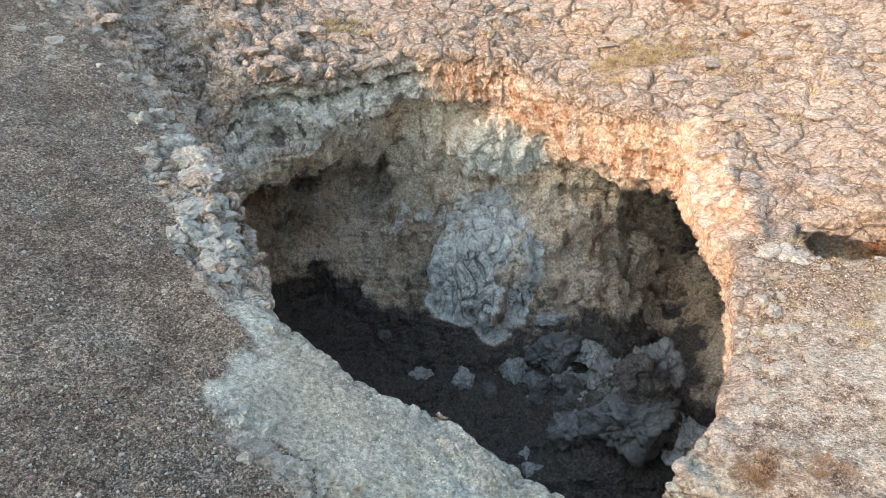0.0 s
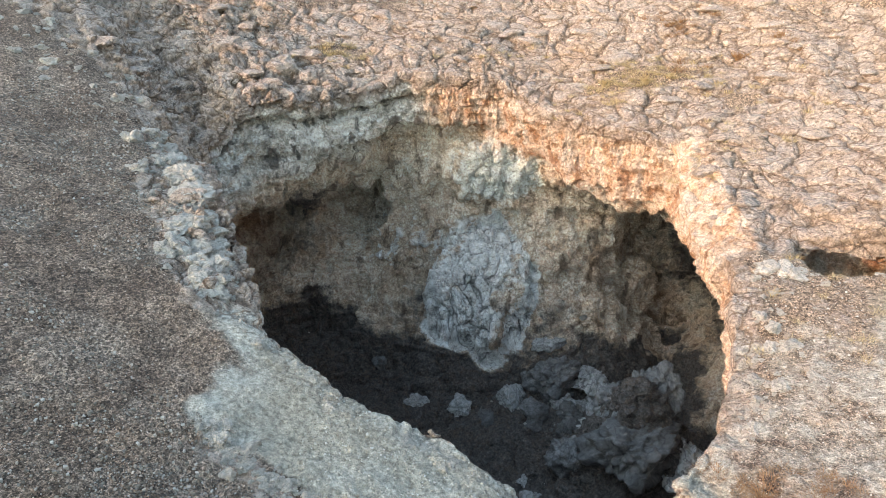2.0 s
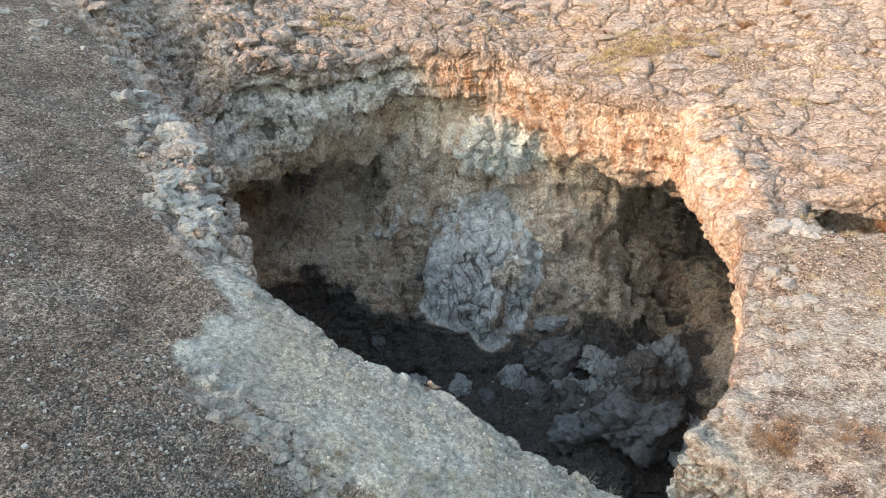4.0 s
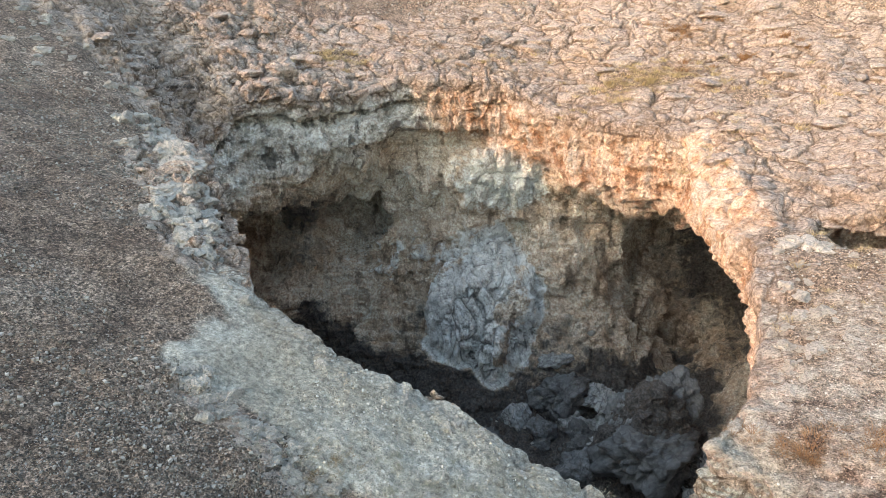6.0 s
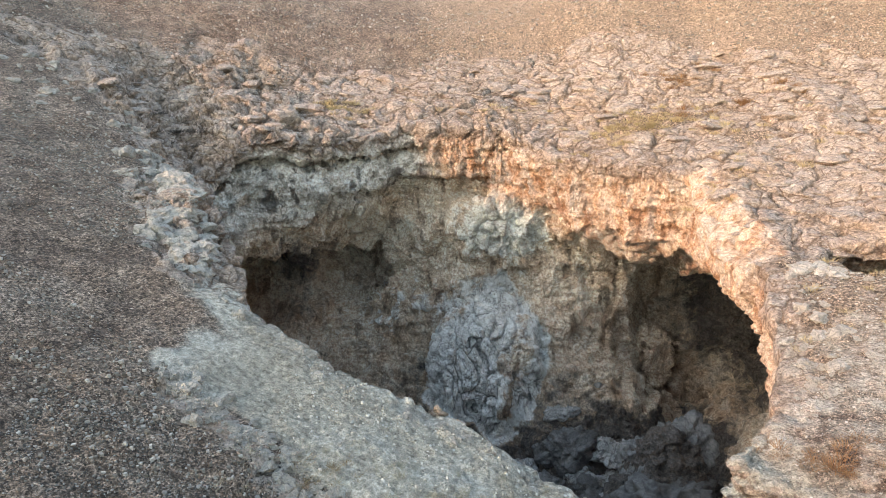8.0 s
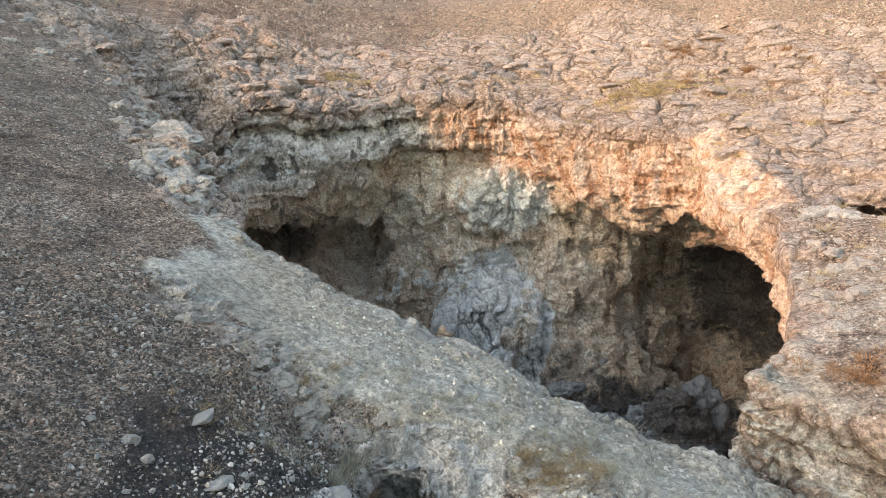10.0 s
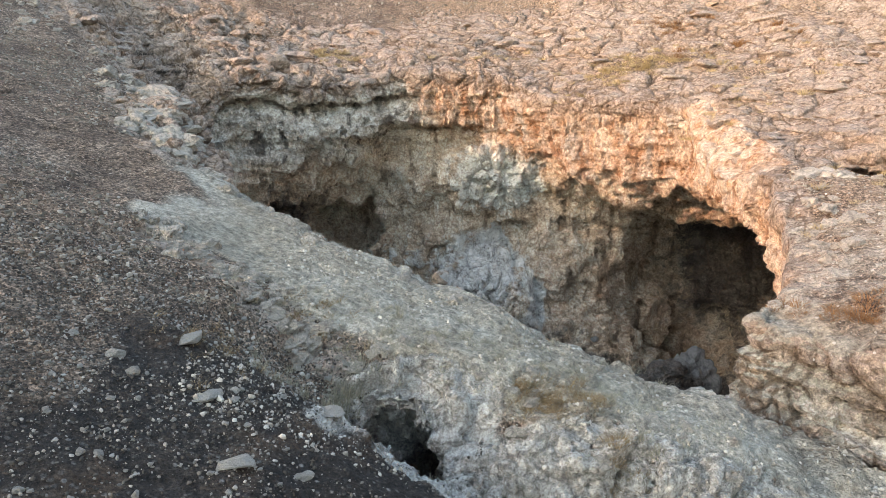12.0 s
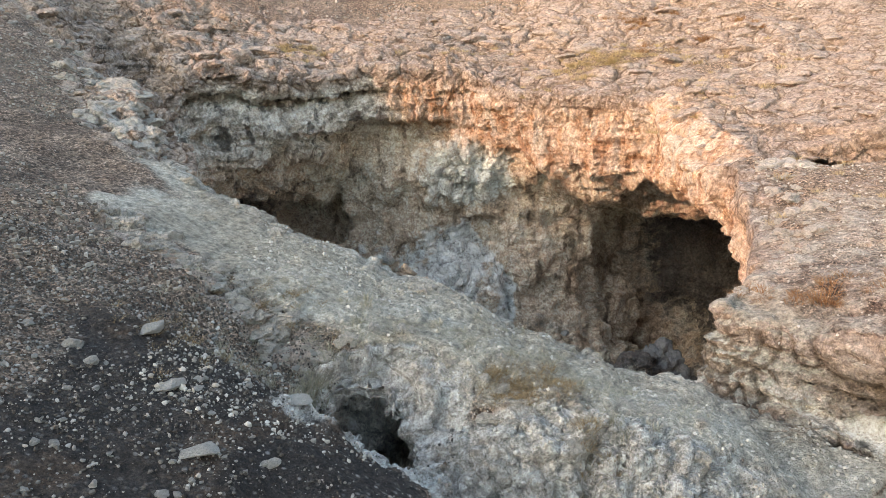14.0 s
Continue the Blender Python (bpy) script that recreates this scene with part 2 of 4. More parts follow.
# ---- plan of the sinkhole ----
RIM = [(-9.8, 28.4), (-8.6, 30.6), (-6.0, 32.0), (-3.9, 33.9), (-1.6, 34.9), (0.8, 34.9), (3.1, 34.6), (5.0, 32.7),
       (7.0, 30.7), (8.7, 29.5), (10.2, 28.3), (9.7, 25.5), (9.6, 23.0), (9.8, 20.0), (8.7, 16.6), (7.2, 13.4),
       (5.6, 11.9), (5.75, 11.4), (6.1, 11.0), (6.35, 10.3), (5.9, 10.1), (5.3, 10.5), (4.6, 10.9),
       (3.6, 11.3), (2.6, 11.7), (1.7, 12.2), (0.9, 12.8), (0.0, 13.4), (-1.2, 13.5), (-2.2, 14.1), (-3.6, 15.2),
       (-4.6, 15.7), (-5.2, 17.1), (-5.9, 19.0), (-6.9, 21.2), (-8.2, 24.0), (-9.4, 26.3)]
ROOM = [(-12.5, 31.0), (-11.5, 35.5), (-8.5, 37.3), (-5.0, 37.6), (-1.5, 37.1), (1.0, 36.4), (3.5, 36.3), (6.0, 35.7),
        (8.8, 35.5), (10.6, 36.9), (13.2, 38.7), (16.6, 37.6), (18.5, 33.0), (16.5, 25.0), (12.5, 19.0), (8.8, 13.5), (4.0, 12.2),
        (0.0, 14.0), (-5.0, 17.5), (-10.0, 24.0)]


def ground_height(x, y):
    """The height of the hillside without the hole."""
    yy = np.maximum(y - 25, 0)
    left = 0.35 - 0.32 * x + 0.03 * (np.minimum(y, 25) - 12) + 0.15 * yy
    left = left + 0.35 * smooth(3.4, 5.0, x) * smooth(7.6, 9.2, y) * smooth(14, 12, y)
    gx, gy = x / 10, np.minimum((y - 25) / 10, 2.0)
    far = np.maximum(y - 45, 0)
    gx2 = np.where(np.abs(gx) > 1, 1 + 1.2 * (np.abs(gx) - 1), gx * gx)
    right = 0.64 + 0.116 * gx + 2.262 * gy + 1.139 * gx2 + gy * gy + 0.35 * far
    # the step between the near spur and the block
    side = (x - 5.6) * 0.86 + (y - 11.8) * 0.51
    right = right + 0.45 * smooth(5, 9, x) + 0.85 * bump(x, y, 0.0, 36.7, 3.6, 3.2) - 0.35 * bump(x, y, -5.8, 32.0, 1.5, 1.2) + 0.4 * smooth(14, 17, x)
    block = smooth(-0.05, 0.38, side + 0.16 * flat_noise(x, y, 0.9, 2, 5.0))
    k = 0.8
    both = np.logaddexp(left / k, right / k) * k - k * 0.35
    h = left + (np.maximum(both, left) - left) * np.where(x > 0, block, smooth(20, 26, y))
    # a gully runs into the hole from above
    d, t = segment_distance(x, y, -9.2, 27.3, -15.0, 37.0)
    h -= (1.9 - 1.3 * t) * np.exp(-(d / 1.7) ** 2)
    # the gully before the spur, and the worn outcrop beside it
    d, t = segment_distance(x, y, -1.9, 9.0, 2.5, 6.3)
    h -= (0.7 + 0.9 * t) * np.exp(-(d / 0.95) ** 2)
    h += 0.25 * bump(x, y, 2.9, 8.9, 1.2, 0.9) + 0.15 * bump(x, y, 0.6, 9.7, 1.5, 0.7) + 0.2 * bump(x, y, 4.0, 8.8, 0.7, 0.7)
    h -= 0.8 * smooth(8.2, 6.6, y) * smooth(0.6, 2.0, x)
    # the cranny at the block's foot
    d, t = segment_distance(x, y, 6.0, 10.9, 7.8, 8.3)
    h -= 0.7 * np.exp(-(d / 0.3) ** 2)
    # a cleft under a ledge between the plateau and the block
    south = (21.55 - y) * 0.985 - (x - 12.9) * 0.17
    h -= 2.0 * smooth(-0.05, 0.3, south) * smooth(2.2, 1.4, south) * smooth(12.1, 13.0, x)
    # the sloping wall under the plateau's edge
    h -= 0.7 * smooth(11.0, 9.6, x) * smooth(20.5, 23, y) * smooth(29, 27.3, y) * (x > 5)
    # the stony edge of the left slope
    h += 0.35 * bump(x, y, -7.8, 21.5, 1.3, 3.2)
    # distant crests to the left and behind
    crest = np.interp(y, [-40, -9, -6, 4, 12, 17.4, 19.5, 22, 40], [20.0, 20.0, 16.7, 16.3, 16.3, 16.1, 16.4, 17.6, 20.0])
    brow = 7.39 + 0.03 * (np.minimum(y, 25) - 12) + 0.15 * yy
    out = np.clip((-x - 22) / 23, 0, 1)
    h = np.where(x < -22, brow + (crest - brow) * out - 0.3 * np.maximum(-x - 45, 0), h)
    return h


# ---- a volume of rock with the hole in it ----
def steps(*parts):
    out = [parts[0][0]]
    for a, b, s in parts:
        n = max(1, round((b - a) / s))
        out += list(a + (b - a) * (np.arange(n) + 1) / n)
    return np.array(out, np.float32)


XS = steps((-32, -20, 0.33), (-20, -12, 0.2), (-12, -6, 0.13), (-6, 6, 0.1), (6, 14, 0.12), (14, 22, 0.2), (22, 32, 0.33))
YS = steps((3, 5, 0.12), (5, 13, 0.085), (13, 38, 0.125), (38, 50, 0.2))
ZS = steps((-14.5, -3, 0.17), (-3, 7, 0.105), (7, 16.5, 0.2))

GX, GY = np.meshgrid(XS, YS, indexing="ij")
H = ground_height(GX, GY)
SD_RIM = outline_distance(GX, GY, RIM)
SD_ROOM = outline_distance(GX, GY, ROOM)


def rockiness(x, y, sd):
    """1 where bare limestone shows, 0 on the rubble and dust."""
    n = flat_noise(x, y, 2.6, 3, 11.0)
    start = np.interp(x, [-30, -10, 8, 9.5, 12, 20], [41.8, 26.0, 25.0, 20.9, 20.3, 18.3])
    far_side = smooth(-1.0, 1.2, y - start + 0.9 * n)
    edge = 41.5 - 0.6 * np.maximum(x - 9, 0) - 0.15 * np.maximum(-x - 3, 0)
    plateau = smooth(1.8, -1.8, y - edge + 2.2 * n)
    near = np.exp(-np.maximum(sd, 0) / 0.9) * smooth(-0.9, 0.4, n + 0.8)
    left_band = smooth(2.9, 1.6, sd + 0.7 * n) * smooth(14.5, 17, y) * (x < 0)
    front = smooth(0.25, 0.75, bump(x, y, 2.4, 7.6, 2.6, 1.5) + 0.35 * n)
    line, t = segment_distance(x, y, -4.8, 11.5, -1.5, 9.3)
    block = 0.45 * smooth(21, 19, y) * smooth(0.0, 0.6, (x - 5.6) * 0.86 + (y - 11.8) * 0.51) * smooth(-0.5, 0.3, n + 0.15) * (x > 4)
    lawn = np.maximum.reduce([bump(x, y, 9.6, 33.1, 2.6, 1.0), 0.9 * bump(x, y, -5.2, 36.8, 1.5, 0.7), 0.8 * bump(x, y, 13.5, 30.5, 1.2, 0.9)])
    far_side = far_side * (1 - smooth(0.2, 0.7, lawn + 0.25 * n))
    return np.clip(np.maximum.reduce([far_side * plateau, block, near, left_band, 0.9 * front, 0.8 * np.exp(-(line / 0.4) ** 2)]), 0, 1)


ROCKY = rockiness(GX, GY, SD_RIM)
H += 0.22 * flat_noise(GX, GY, 3.2, 4, 2.0) * (0.35 + 0.65 * ROCKY) + 0.05 * flat_noise(GX, GY, 0.8, 3, 9.0)


# the fissured tufa mass below the back wall: centres and radii
TUFA_MASS = ((2.6, 36.3, -9.4, 3.0, 3.1, 4.4), (1.3, 34.9, -9.3, 1.9, 2.0, 2.9), (3.9, 34.9, -9.6, 1.5, 1.9, 3.4), (2.7, 33.6, -10.2, 1.1, 1.3, 2.4))


def upsampled(seed, scale, stretch=1.0):
    """Noise over the whole volume, worked out on a coarse lattice."""
    cx, cy, cz = (np.append(a[::4], a[-1]) for a in (XS, YS, ZS))
    g = np.stack(np.meshgrid(cx, cy, cz * stretch, indexing="ij"), -1).reshape(-1, 3) / scale + seed
    v = fbm(g.astype(np.float32), 2).reshape(len(cx), len(cy), len(cz))
    for axis, (c, a) in enumerate(((cx, XS), (cy, YS), (cz, ZS))):
        k = np.clip(np.searchsorted(c, a, side="right") - 1, 0, len(c) - 2)
        w = np.clip((a - c[k]) / np.maximum(c[k + 1] - c[k], 1e-6), 0, 1).astype(np.float32)
        w = w.reshape([-1 if q == axis else 1 for q in range(3)])
        v = np.take(v, k, axis) * (1 - w) + np.take(v, k + 1, axis) * w
    return v.astype(np.float32)


def carve():
    z = ZS[None, None, :]
    h, rim, room = (a.astype(np.float32)[:, :, None] for a in (H, SD_RIM, SD_ROOM))
    x, y = GX.astype(np.float32)[:, :, None], GY.astype(np.float32)[:, :, None]
    noise_a = upsampled(3.1, 1.9)
    noise_b = upsampled(8.8, 4.2)
    noise_c = upsampled(5.5, 2.0, 2.4)
    solid = (h - z) * 0.9
    depth = h - z
    far = smooth(22, 29, y)
    middle = smooth(1.5, 4.0, x)
    lean = 0.2 * smooth(0.2, 1.5, depth) + far * (1.2 * smooth(2.4, 3.6, depth) * (1 - middle) * smooth(-6, -2.5, x) + 1.0 * smooth(2.2, 5.5, depth) * middle * smooth(9.5, 7.5, x))
    groove = (1.2 * np.exp(-((depth - 1.6 - 0.04 * x) / 0.24) ** 2) - 0.4 * np.exp(-((depth - 2.4 - 0.04 * x) / 0.4) ** 2)) * smooth(0.5, -2.5, x) * far
    shaft = lean + groove - rim + 0.16 * noise_a + 0.16 * noise_c * smooth(0.3, 1.2, depth)
    drop = 0.95 - 0.5 * smooth(3, 8, x)
    ceil = 0.5 - drop * np.maximum(rim - 0.6, 0) - 0.9 * smooth(3, 9, x) - 1.2 * smooth(24, 14, y) - 1.1 * smooth(-5.0, -7.5, x)
    toe = 0.42 * np.maximum(-4.5 - z, 0) * smooth(32, 35, y) * smooth(11, 8, x)
    ledge = 0.75 * smooth(-3.5, -2.9, z + 0.5 * noise_a) * smooth(-0.5, 1.2, x) * smooth(9.5, 8.0, x) * smooth(33, 34, y)
    wall = 0.3 * noise_a + 0.35 * noise_b + 0.28 * noise_c - room - toe - ledge
    gap = ceil - z + 0.45 * noise_a
    k = 0.25
    chamber = -np.log(np.exp(-np.clip(wall, -6, 6) / k) + np.exp(-np.clip(gap, -6, 6) / k)) * k
    bottom = -13.0 + 1.25 * np.clip(room + 5.2, 0, 6.0) * smooth(24, 30, y) * (1 - np.exp(-((x - 14.5) / 4.0) ** 2 - ((y - 38) / 6.0) ** 2)) * (1 - 0.75 * np.exp(-((x + 9.5) / 4.5) ** 2 - ((y - 37) / 4.5) ** 2)) + 0.5 * flat_noise(GX, GY, 2.2, 3, 4.0)[:, :, None]
    bottom = bottom + 6.2 * np.exp(-((x - 8.9) / 2.9) ** 2 - ((y - 23.9) / 2.6) ** 2)
    for (cx, cy, cz, rx, ry, rz) in ((-4.9, 38.4, -4.2, 2.5, 2.9, 2.2), (13.4, 36.3, -6.4, 3.1, 3.4, 3.6), (16.8, 32.5, -6.8, 4.2, 4.6, 4.2), (-9.0, 33.5, -4.6, 2.4, 3.2, 3.1), (-10.6, 35.2, -4.9, 3.2, 3.5, 3.0)):
        hole = (1 - np.sqrt(((x - cx) / rx) ** 2 + ((y - cy) / ry) ** 2 + ((z - cz) / rz) ** 2)) * min(rx, ry, rz) + 0.35 * noise_a
        chamber = np.maximum(chamber, hole)
    void = np.minimum(np.maximum(shaft, chamber), z - bottom)
    # the little cave under the spur
    for (ax, ay, az, bx, by, bz, r) in ((-0.9, 8.95, -0.65, 0.0, 9.8, -1.8, 0.48), (-0.4, 8.4, -1.0, 0.3, 10.2, -2.1, 0.5),
                                        (0.0, 10.0, -1.8, 1.0, 12.5, -3.5, 0.7), (1.7, 6.8, -1.9, 1.4, 8.8, -2.2, 0.55), (6.1, 10.8, -1.4, 7.7, 8.4, -1.6, 0.32),
                                        (13.5, 22.1, 0.4, 22.0, 20.6, 1.0, 0.95)):
        e = np.array((bx - ax, by - ay, bz - az), np.float32)
        t = np.clip(((x - ax) * e[0] + (y - ay) * e[1] + (z - az) * e[2]) / float(e @ e), 0, 1)
        tube = r - np.sqrt((x - ax - t * e[0]) ** 2 + (y - ay - t * e[1]) ** 2 + (z - az - t * e[2]) ** 2) + 0.2 * noise_a
        void = np.maximum(void, tube)
    solid = np.minimum(solid, -void)
    # masses that bulge from the back wall
    for (cx, cy, cz, rx, ry, rz) in ((3.2, 36.9, -1.2, 2.9, 2.2, 2.3), (8.4, 37.9, -5.2, 2.2, 2.7, 3.2), (6.4, 36.9, -1.9, 2.3, 2.0, 1.5),
                                     (-0.6, 37.8, -1.7, 2.3, 1.9, 1.7), (6.6, 37.0, -6.3, 2.0, 2.4, 3.4), (12.0, 37.6, -9.8, 1.1, 1.0, 2.0), (-3.8, 38.0, -1.2, 3.0, 1.2, 0.85), *TUFA_MASS):
        ball = (1 - np.sqrt(((x - cx) / rx) ** 2 + ((y - cy) / ry) ** 2 + ((z - cz) / rz) ** 2)) * min(rx, ry, rz) + 0.35 * noise_a
        solid = np.maximum(solid, np.minimum(ball, (h - z) * 0.9))
    return solid.astype(np.float32)


def extract(field):
    """The surface of the field (naive surface nets) as points and quads."""
    nx, ny, nz = field.shape
    ins = field > 0
    total = np.zeros((nx - 1, ny - 1, nz - 1), np.int8)
    for a in (0, 1):
        for b in (0, 1):
            for c in (0, 1):
                total += ins[a:nx - 1 + a, b:ny - 1 + b, c:nz - 1 + c]
    ids = np.flatnonzero((total > 0) & (total < 8))
    i, j, k = np.unravel_index(ids, total.shape)
    acc, cnt = np.zeros((len(ids), 3), np.float32), np.zeros(len(ids), np.float32)
    corner = {(a, b, c): field[i + a, j + b, k + c] for a in (0, 1) for b in (0, 1) for c in (0, 1)}
    axes = ((XS, i), (YS, j), (ZS, k))
    for a in (0, 1):
        for b in (0, 1):
            for c in (0, 1):
                for ax in range(3):
                    lo = (a, b, c)
                    if lo[ax]:
                        continue
                    hi = tuple(1 if q == ax else lo[q] for q in range(3))
                    f0, f1 = corner[lo], corner[hi]
                    m = (f0 > 0) != (f1 > 0)
                    t = np.where(m, f0 / np.where(m, f0 - f1, 1), 0)
                    for q, (co, ix) in enumerate(axes):
                        v = co[ix] + t * (co[ix + 1] - co[ix]) if q == ax else co[ix + lo[q]]
                        acc[:, q] += np.where(m, v, 0)
                    cnt += m
    pts = acc / cnt[:, None]
    quads = []
    shape = total.shape
    for ax in range(3):
        sl0 = [slice(None)] * 3
        sl1 = [slice(None)] * 3
        sl0[ax], sl1[ax] = slice(0, -1), slice(1, None)
        f0 = ins[tuple(sl0)]
        ch = f0 != ins[tuple(sl1)]
        o1, o2 = [q for q in range(3) if q != ax]
        e = np.array(np.nonzero(ch))
        ok = np.ones(e.shape[1], bool)
        for o in (o1, o2):
            ok &= (e[o] > 0) & (e[o] < shape[o])
        e = e[:, ok]
        sign = f0[tuple(e)]
        ring = []
        for (s, t) in ((-1, -1), (0, -1), (0, 0), (-1, 0)):
            cc = e.copy()
            cc[o1] += s
            cc[o2] += t
            ring.append(np.searchsorted(ids, np.ravel_multi_index(tuple(cc), shape)))
        q = np.stack(ring, 1)
        flip = sign if ax != 1 else ~sign
        quads.append(np.where(flip[:, None], q, q[:, ::-1]))
    return pts, np.concatenate(quads)


def point_normals(pts, quads):
    a, b, c, d = (pts[quads[:, q]] for q in range(4))
    n = np.cross(c - a, d - b)
    out = np.stack([np.bincount(quads.ravel(), np.repeat(n[:, q], 4), len(pts)) for q in range(3)], 1)
    return out / np.maximum(np.linalg.norm(out, axis=1, keepdims=True), 1e-9), n


P, Q = extract(carve())
N, FN = point_normals(P, Q)


def sample(grid, p):
    """A plan grid's values at points."""
    i = np.clip(np.searchsorted(XS, p[:, 0]) - 1, 0, len(XS) - 2)
    j = np.clip(np.searchsorted(YS, p[:, 1]) - 1, 0, len(YS) - 2)
    u = (p[:, 0] - XS[i]) / (XS[i + 1] - XS[i])
    v = (p[:, 1] - YS[j]) / (YS[j + 1] - YS[j])
    return (grid[i, j] * (1 - u) * (1 - v) + grid[i + 1, j] * u * (1 - v) + grid[i, j + 1] * (1 - u) * v + grid[i + 1, j + 1] * u * v)


def refined(pts, quads, chosen):
    """Each chosen quad cut into four; also the pairs of points between which the seam's loose points must lie."""
    q = quads[chosen]
    edges = np.sort(np.stack([q, np.roll(q, -1, 1)], -1).reshape(-1, 2), 1).astype(np.int64)
    keys, inv, uses = np.unique(edges[:, 0] * len(pts) + edges[:, 1], return_inverse=True, return_counts=True)
    ends = np.stack([keys // len(pts), keys % len(pts)], 1)
    n = len(pts)
    mid = n + inv.reshape(-1, 4)
    centre = n + len(keys) + np.arange(len(q))
    out = np.concatenate([pts, pts[ends].mean(1), pts[q].mean(1)])
    small = [np.stack([q[:, k], mid[:, k], centre, mid[:, (k + 3) % 4]], 1) for k in range(4)]
    loose = np.flatnonzero(uses == 1)
    return out, np.concatenate([quads[~chosen]] + small), (n + loose, ends[loose])


_c = P[Q].mean(1)
_d = sample(H, _c) - _c[:, 2]
_r = sample(SD_RIM, _c)
P, Q, SEAM = refined(P, Q, (_c[:, 0] > -14) & (_c[:, 0] < 18.5) & (_c[:, 1] < 41.5) & (_c[:, 2] > -11.5) & (((_d < 0.5) & (_c[:, 1] > 18) & ((_c[:, 0] > 8) | (_c[:, 1] > 27)) & (_r < 9)) | ((_d > 0.3) & (_c[:, 1] > 22)) | ((_c[:, 1] < 14.5) & (_c[:, 0] > -6) & (_c[:, 0] < 10) & (_d < 1.2)) | ((np.abs(_r) < 2.2) & (_c[:, 0] < -4) & (_c[:, 1] > 15.5) & (_d < 1.0))))
N, FN = point_normals(P, Q)
depth = sample(H, P) - P[:, 2]
rim = sample(SD_RIM, P)
open_air = smooth(0.9, 0.3, depth)
rocky = np.maximum(sample(ROCKY, P), 1 - open_air)
rocky = np.maximum(rocky, smooth(0.78, 0.55, N[:, 2]) * smooth(3, 4.5, P[:, 0]))
below = smooth(0.5, 1.2, depth)
within = smooth(2.8, 3.8, depth)
tufa_lump = np.full(len(P), -9.0)
for (cx, cy, cz, rx, ry, rz) in TUFA_MASS:
    tufa_lump = np.maximum(tufa_lump, (1 - np.sqrt(((P[:, 0] - cx) / rx) ** 2 + ((P[:, 1] - cy) / ry) ** 2 + ((P[:, 2] - cz) / rz) ** 2)) * 2)
crust = within * 1.25 * np.exp(-((P[:, 0] - 3.3) / 2.2) ** 2 - ((P[:, 1] - 35.5) / 3.0) ** 2 - ((P[:, 2] + 1.1) / 1.7) ** 2)
# broken limestone: rounded slabs between open joints, finer blocks, grain
warp = np.stack([fbm(P * 0.7 + s, 2) for s in (3.0, 31.0, 57.0)], 1)
stretch = np.where((depth > 0.8)[:, None], np.array((1.0, 1.0, 0.7), np.float32), np.array((0.85, 1.0, 1.0), np.float32))
coarse = fbm(P / 1.7, 3)
grain = fbm(P / 0.45, 4, 0.55)
fine_grain = fbm(P / 0.2 + 11, 3, 0.6)
d1, d2, tone = cells((P * stretch + 0.75 * warp) / 1.35)
joint = np.exp(-((d2 - d1) / 0.045) ** 2)
pillow = smooth(0.0, 0.38, d2 - d1)
e1, e2, tone_b = cells((P * stretch + 0.45 * warp) / 0.55)
patchy = smooth(-0.35, 0.35, fbm(P / 2.3 + 40, 2))
joint_b = np.exp(-((e2 - e1) / 0.09) ** 2) * (0.15 + 0.85 * patchy)
pillow_b = smooth(0.0, 0.4, e2 - e1)
jumble = np.maximum(smooth(3.4, 1.8, rim) * smooth(15, 17.5, P[:, 1]) * smooth(-3, -5, P[:, 0]), smooth(-5.5, -8, P[:, 0]) * smooth(25, 29, P[:, 1])) * open_air
front_rock = bump(P[:, 0], P[:, 1], 2.2, 7.6, 2.8, 1.35)
brow_rock = bump(P[:, 0], P[:, 1], -0.3, 8.8, 1.2, 0.95)
nodular = smooth(0.25, 0.6, np.maximum(front_rock, brow_rock) + 0.25 * coarse) * smooth(10.4, 9.4, P[:, 1])
rough = np.clip(0.75 + 0.6 * jumble + 0.6 * front_rock, 0, 1.5)
top = rocky * (1 - below)
shift = top * rough * (0.08 * tone + 0.12 * (pillow - 0.7) - 0.10 * joint + (0.04 + 0.08 * jumble) * tone_b * patchy + (0.06 + 0.08 * jumble) * (pillow_b - 0.6) * patchy + 0.035 * grain + 0.06 * coarse + 0.02 * fine_grain)
# the cliff: upright flutes and knobs, layers on the block
flutes = fbm(P * np.array((2.6, 2.6, 0.45), np.float32), 3)
fringe = np.abs(fbm(P * np.array((4.5, 4.5, 0.9), np.float32) + 90, 2))
layers = fbm(P * np.array((0.35, 0.35, 3.4), np.float32), 3)
face = below * (1 - within)
shift += face * (0.11 * flutes - 0.09 * fringe + 0.04 + 0.10 * coarse + 0.08 * tone_b - 0.07 * joint_b + 0.05 * grain + 0.03 * fine_grain + 0.10 * layers)
# the cave wall: lobes, ledges and hanging knobs
lumps = fbm(P / 1.1 + 70, 3)
lobes = np.abs(fbm(P * np.array((0.55, 0.55, 0.4), np.float32) + 23, 2))
shift += within * (1 - smooth(-0.6, 0.1, tufa_lump)) * (0.5 * (0.35 - lobes) + 0.13 * tone + 0.03 * (pillow - 0.7) + 0.07 * tone_b * patchy - 0.04 * joint_b + 0.22 * np.abs(lumps) + 0.09 * flutes + 0.12 * layers + 0.06 * grain + 0.04 * fine_grain)
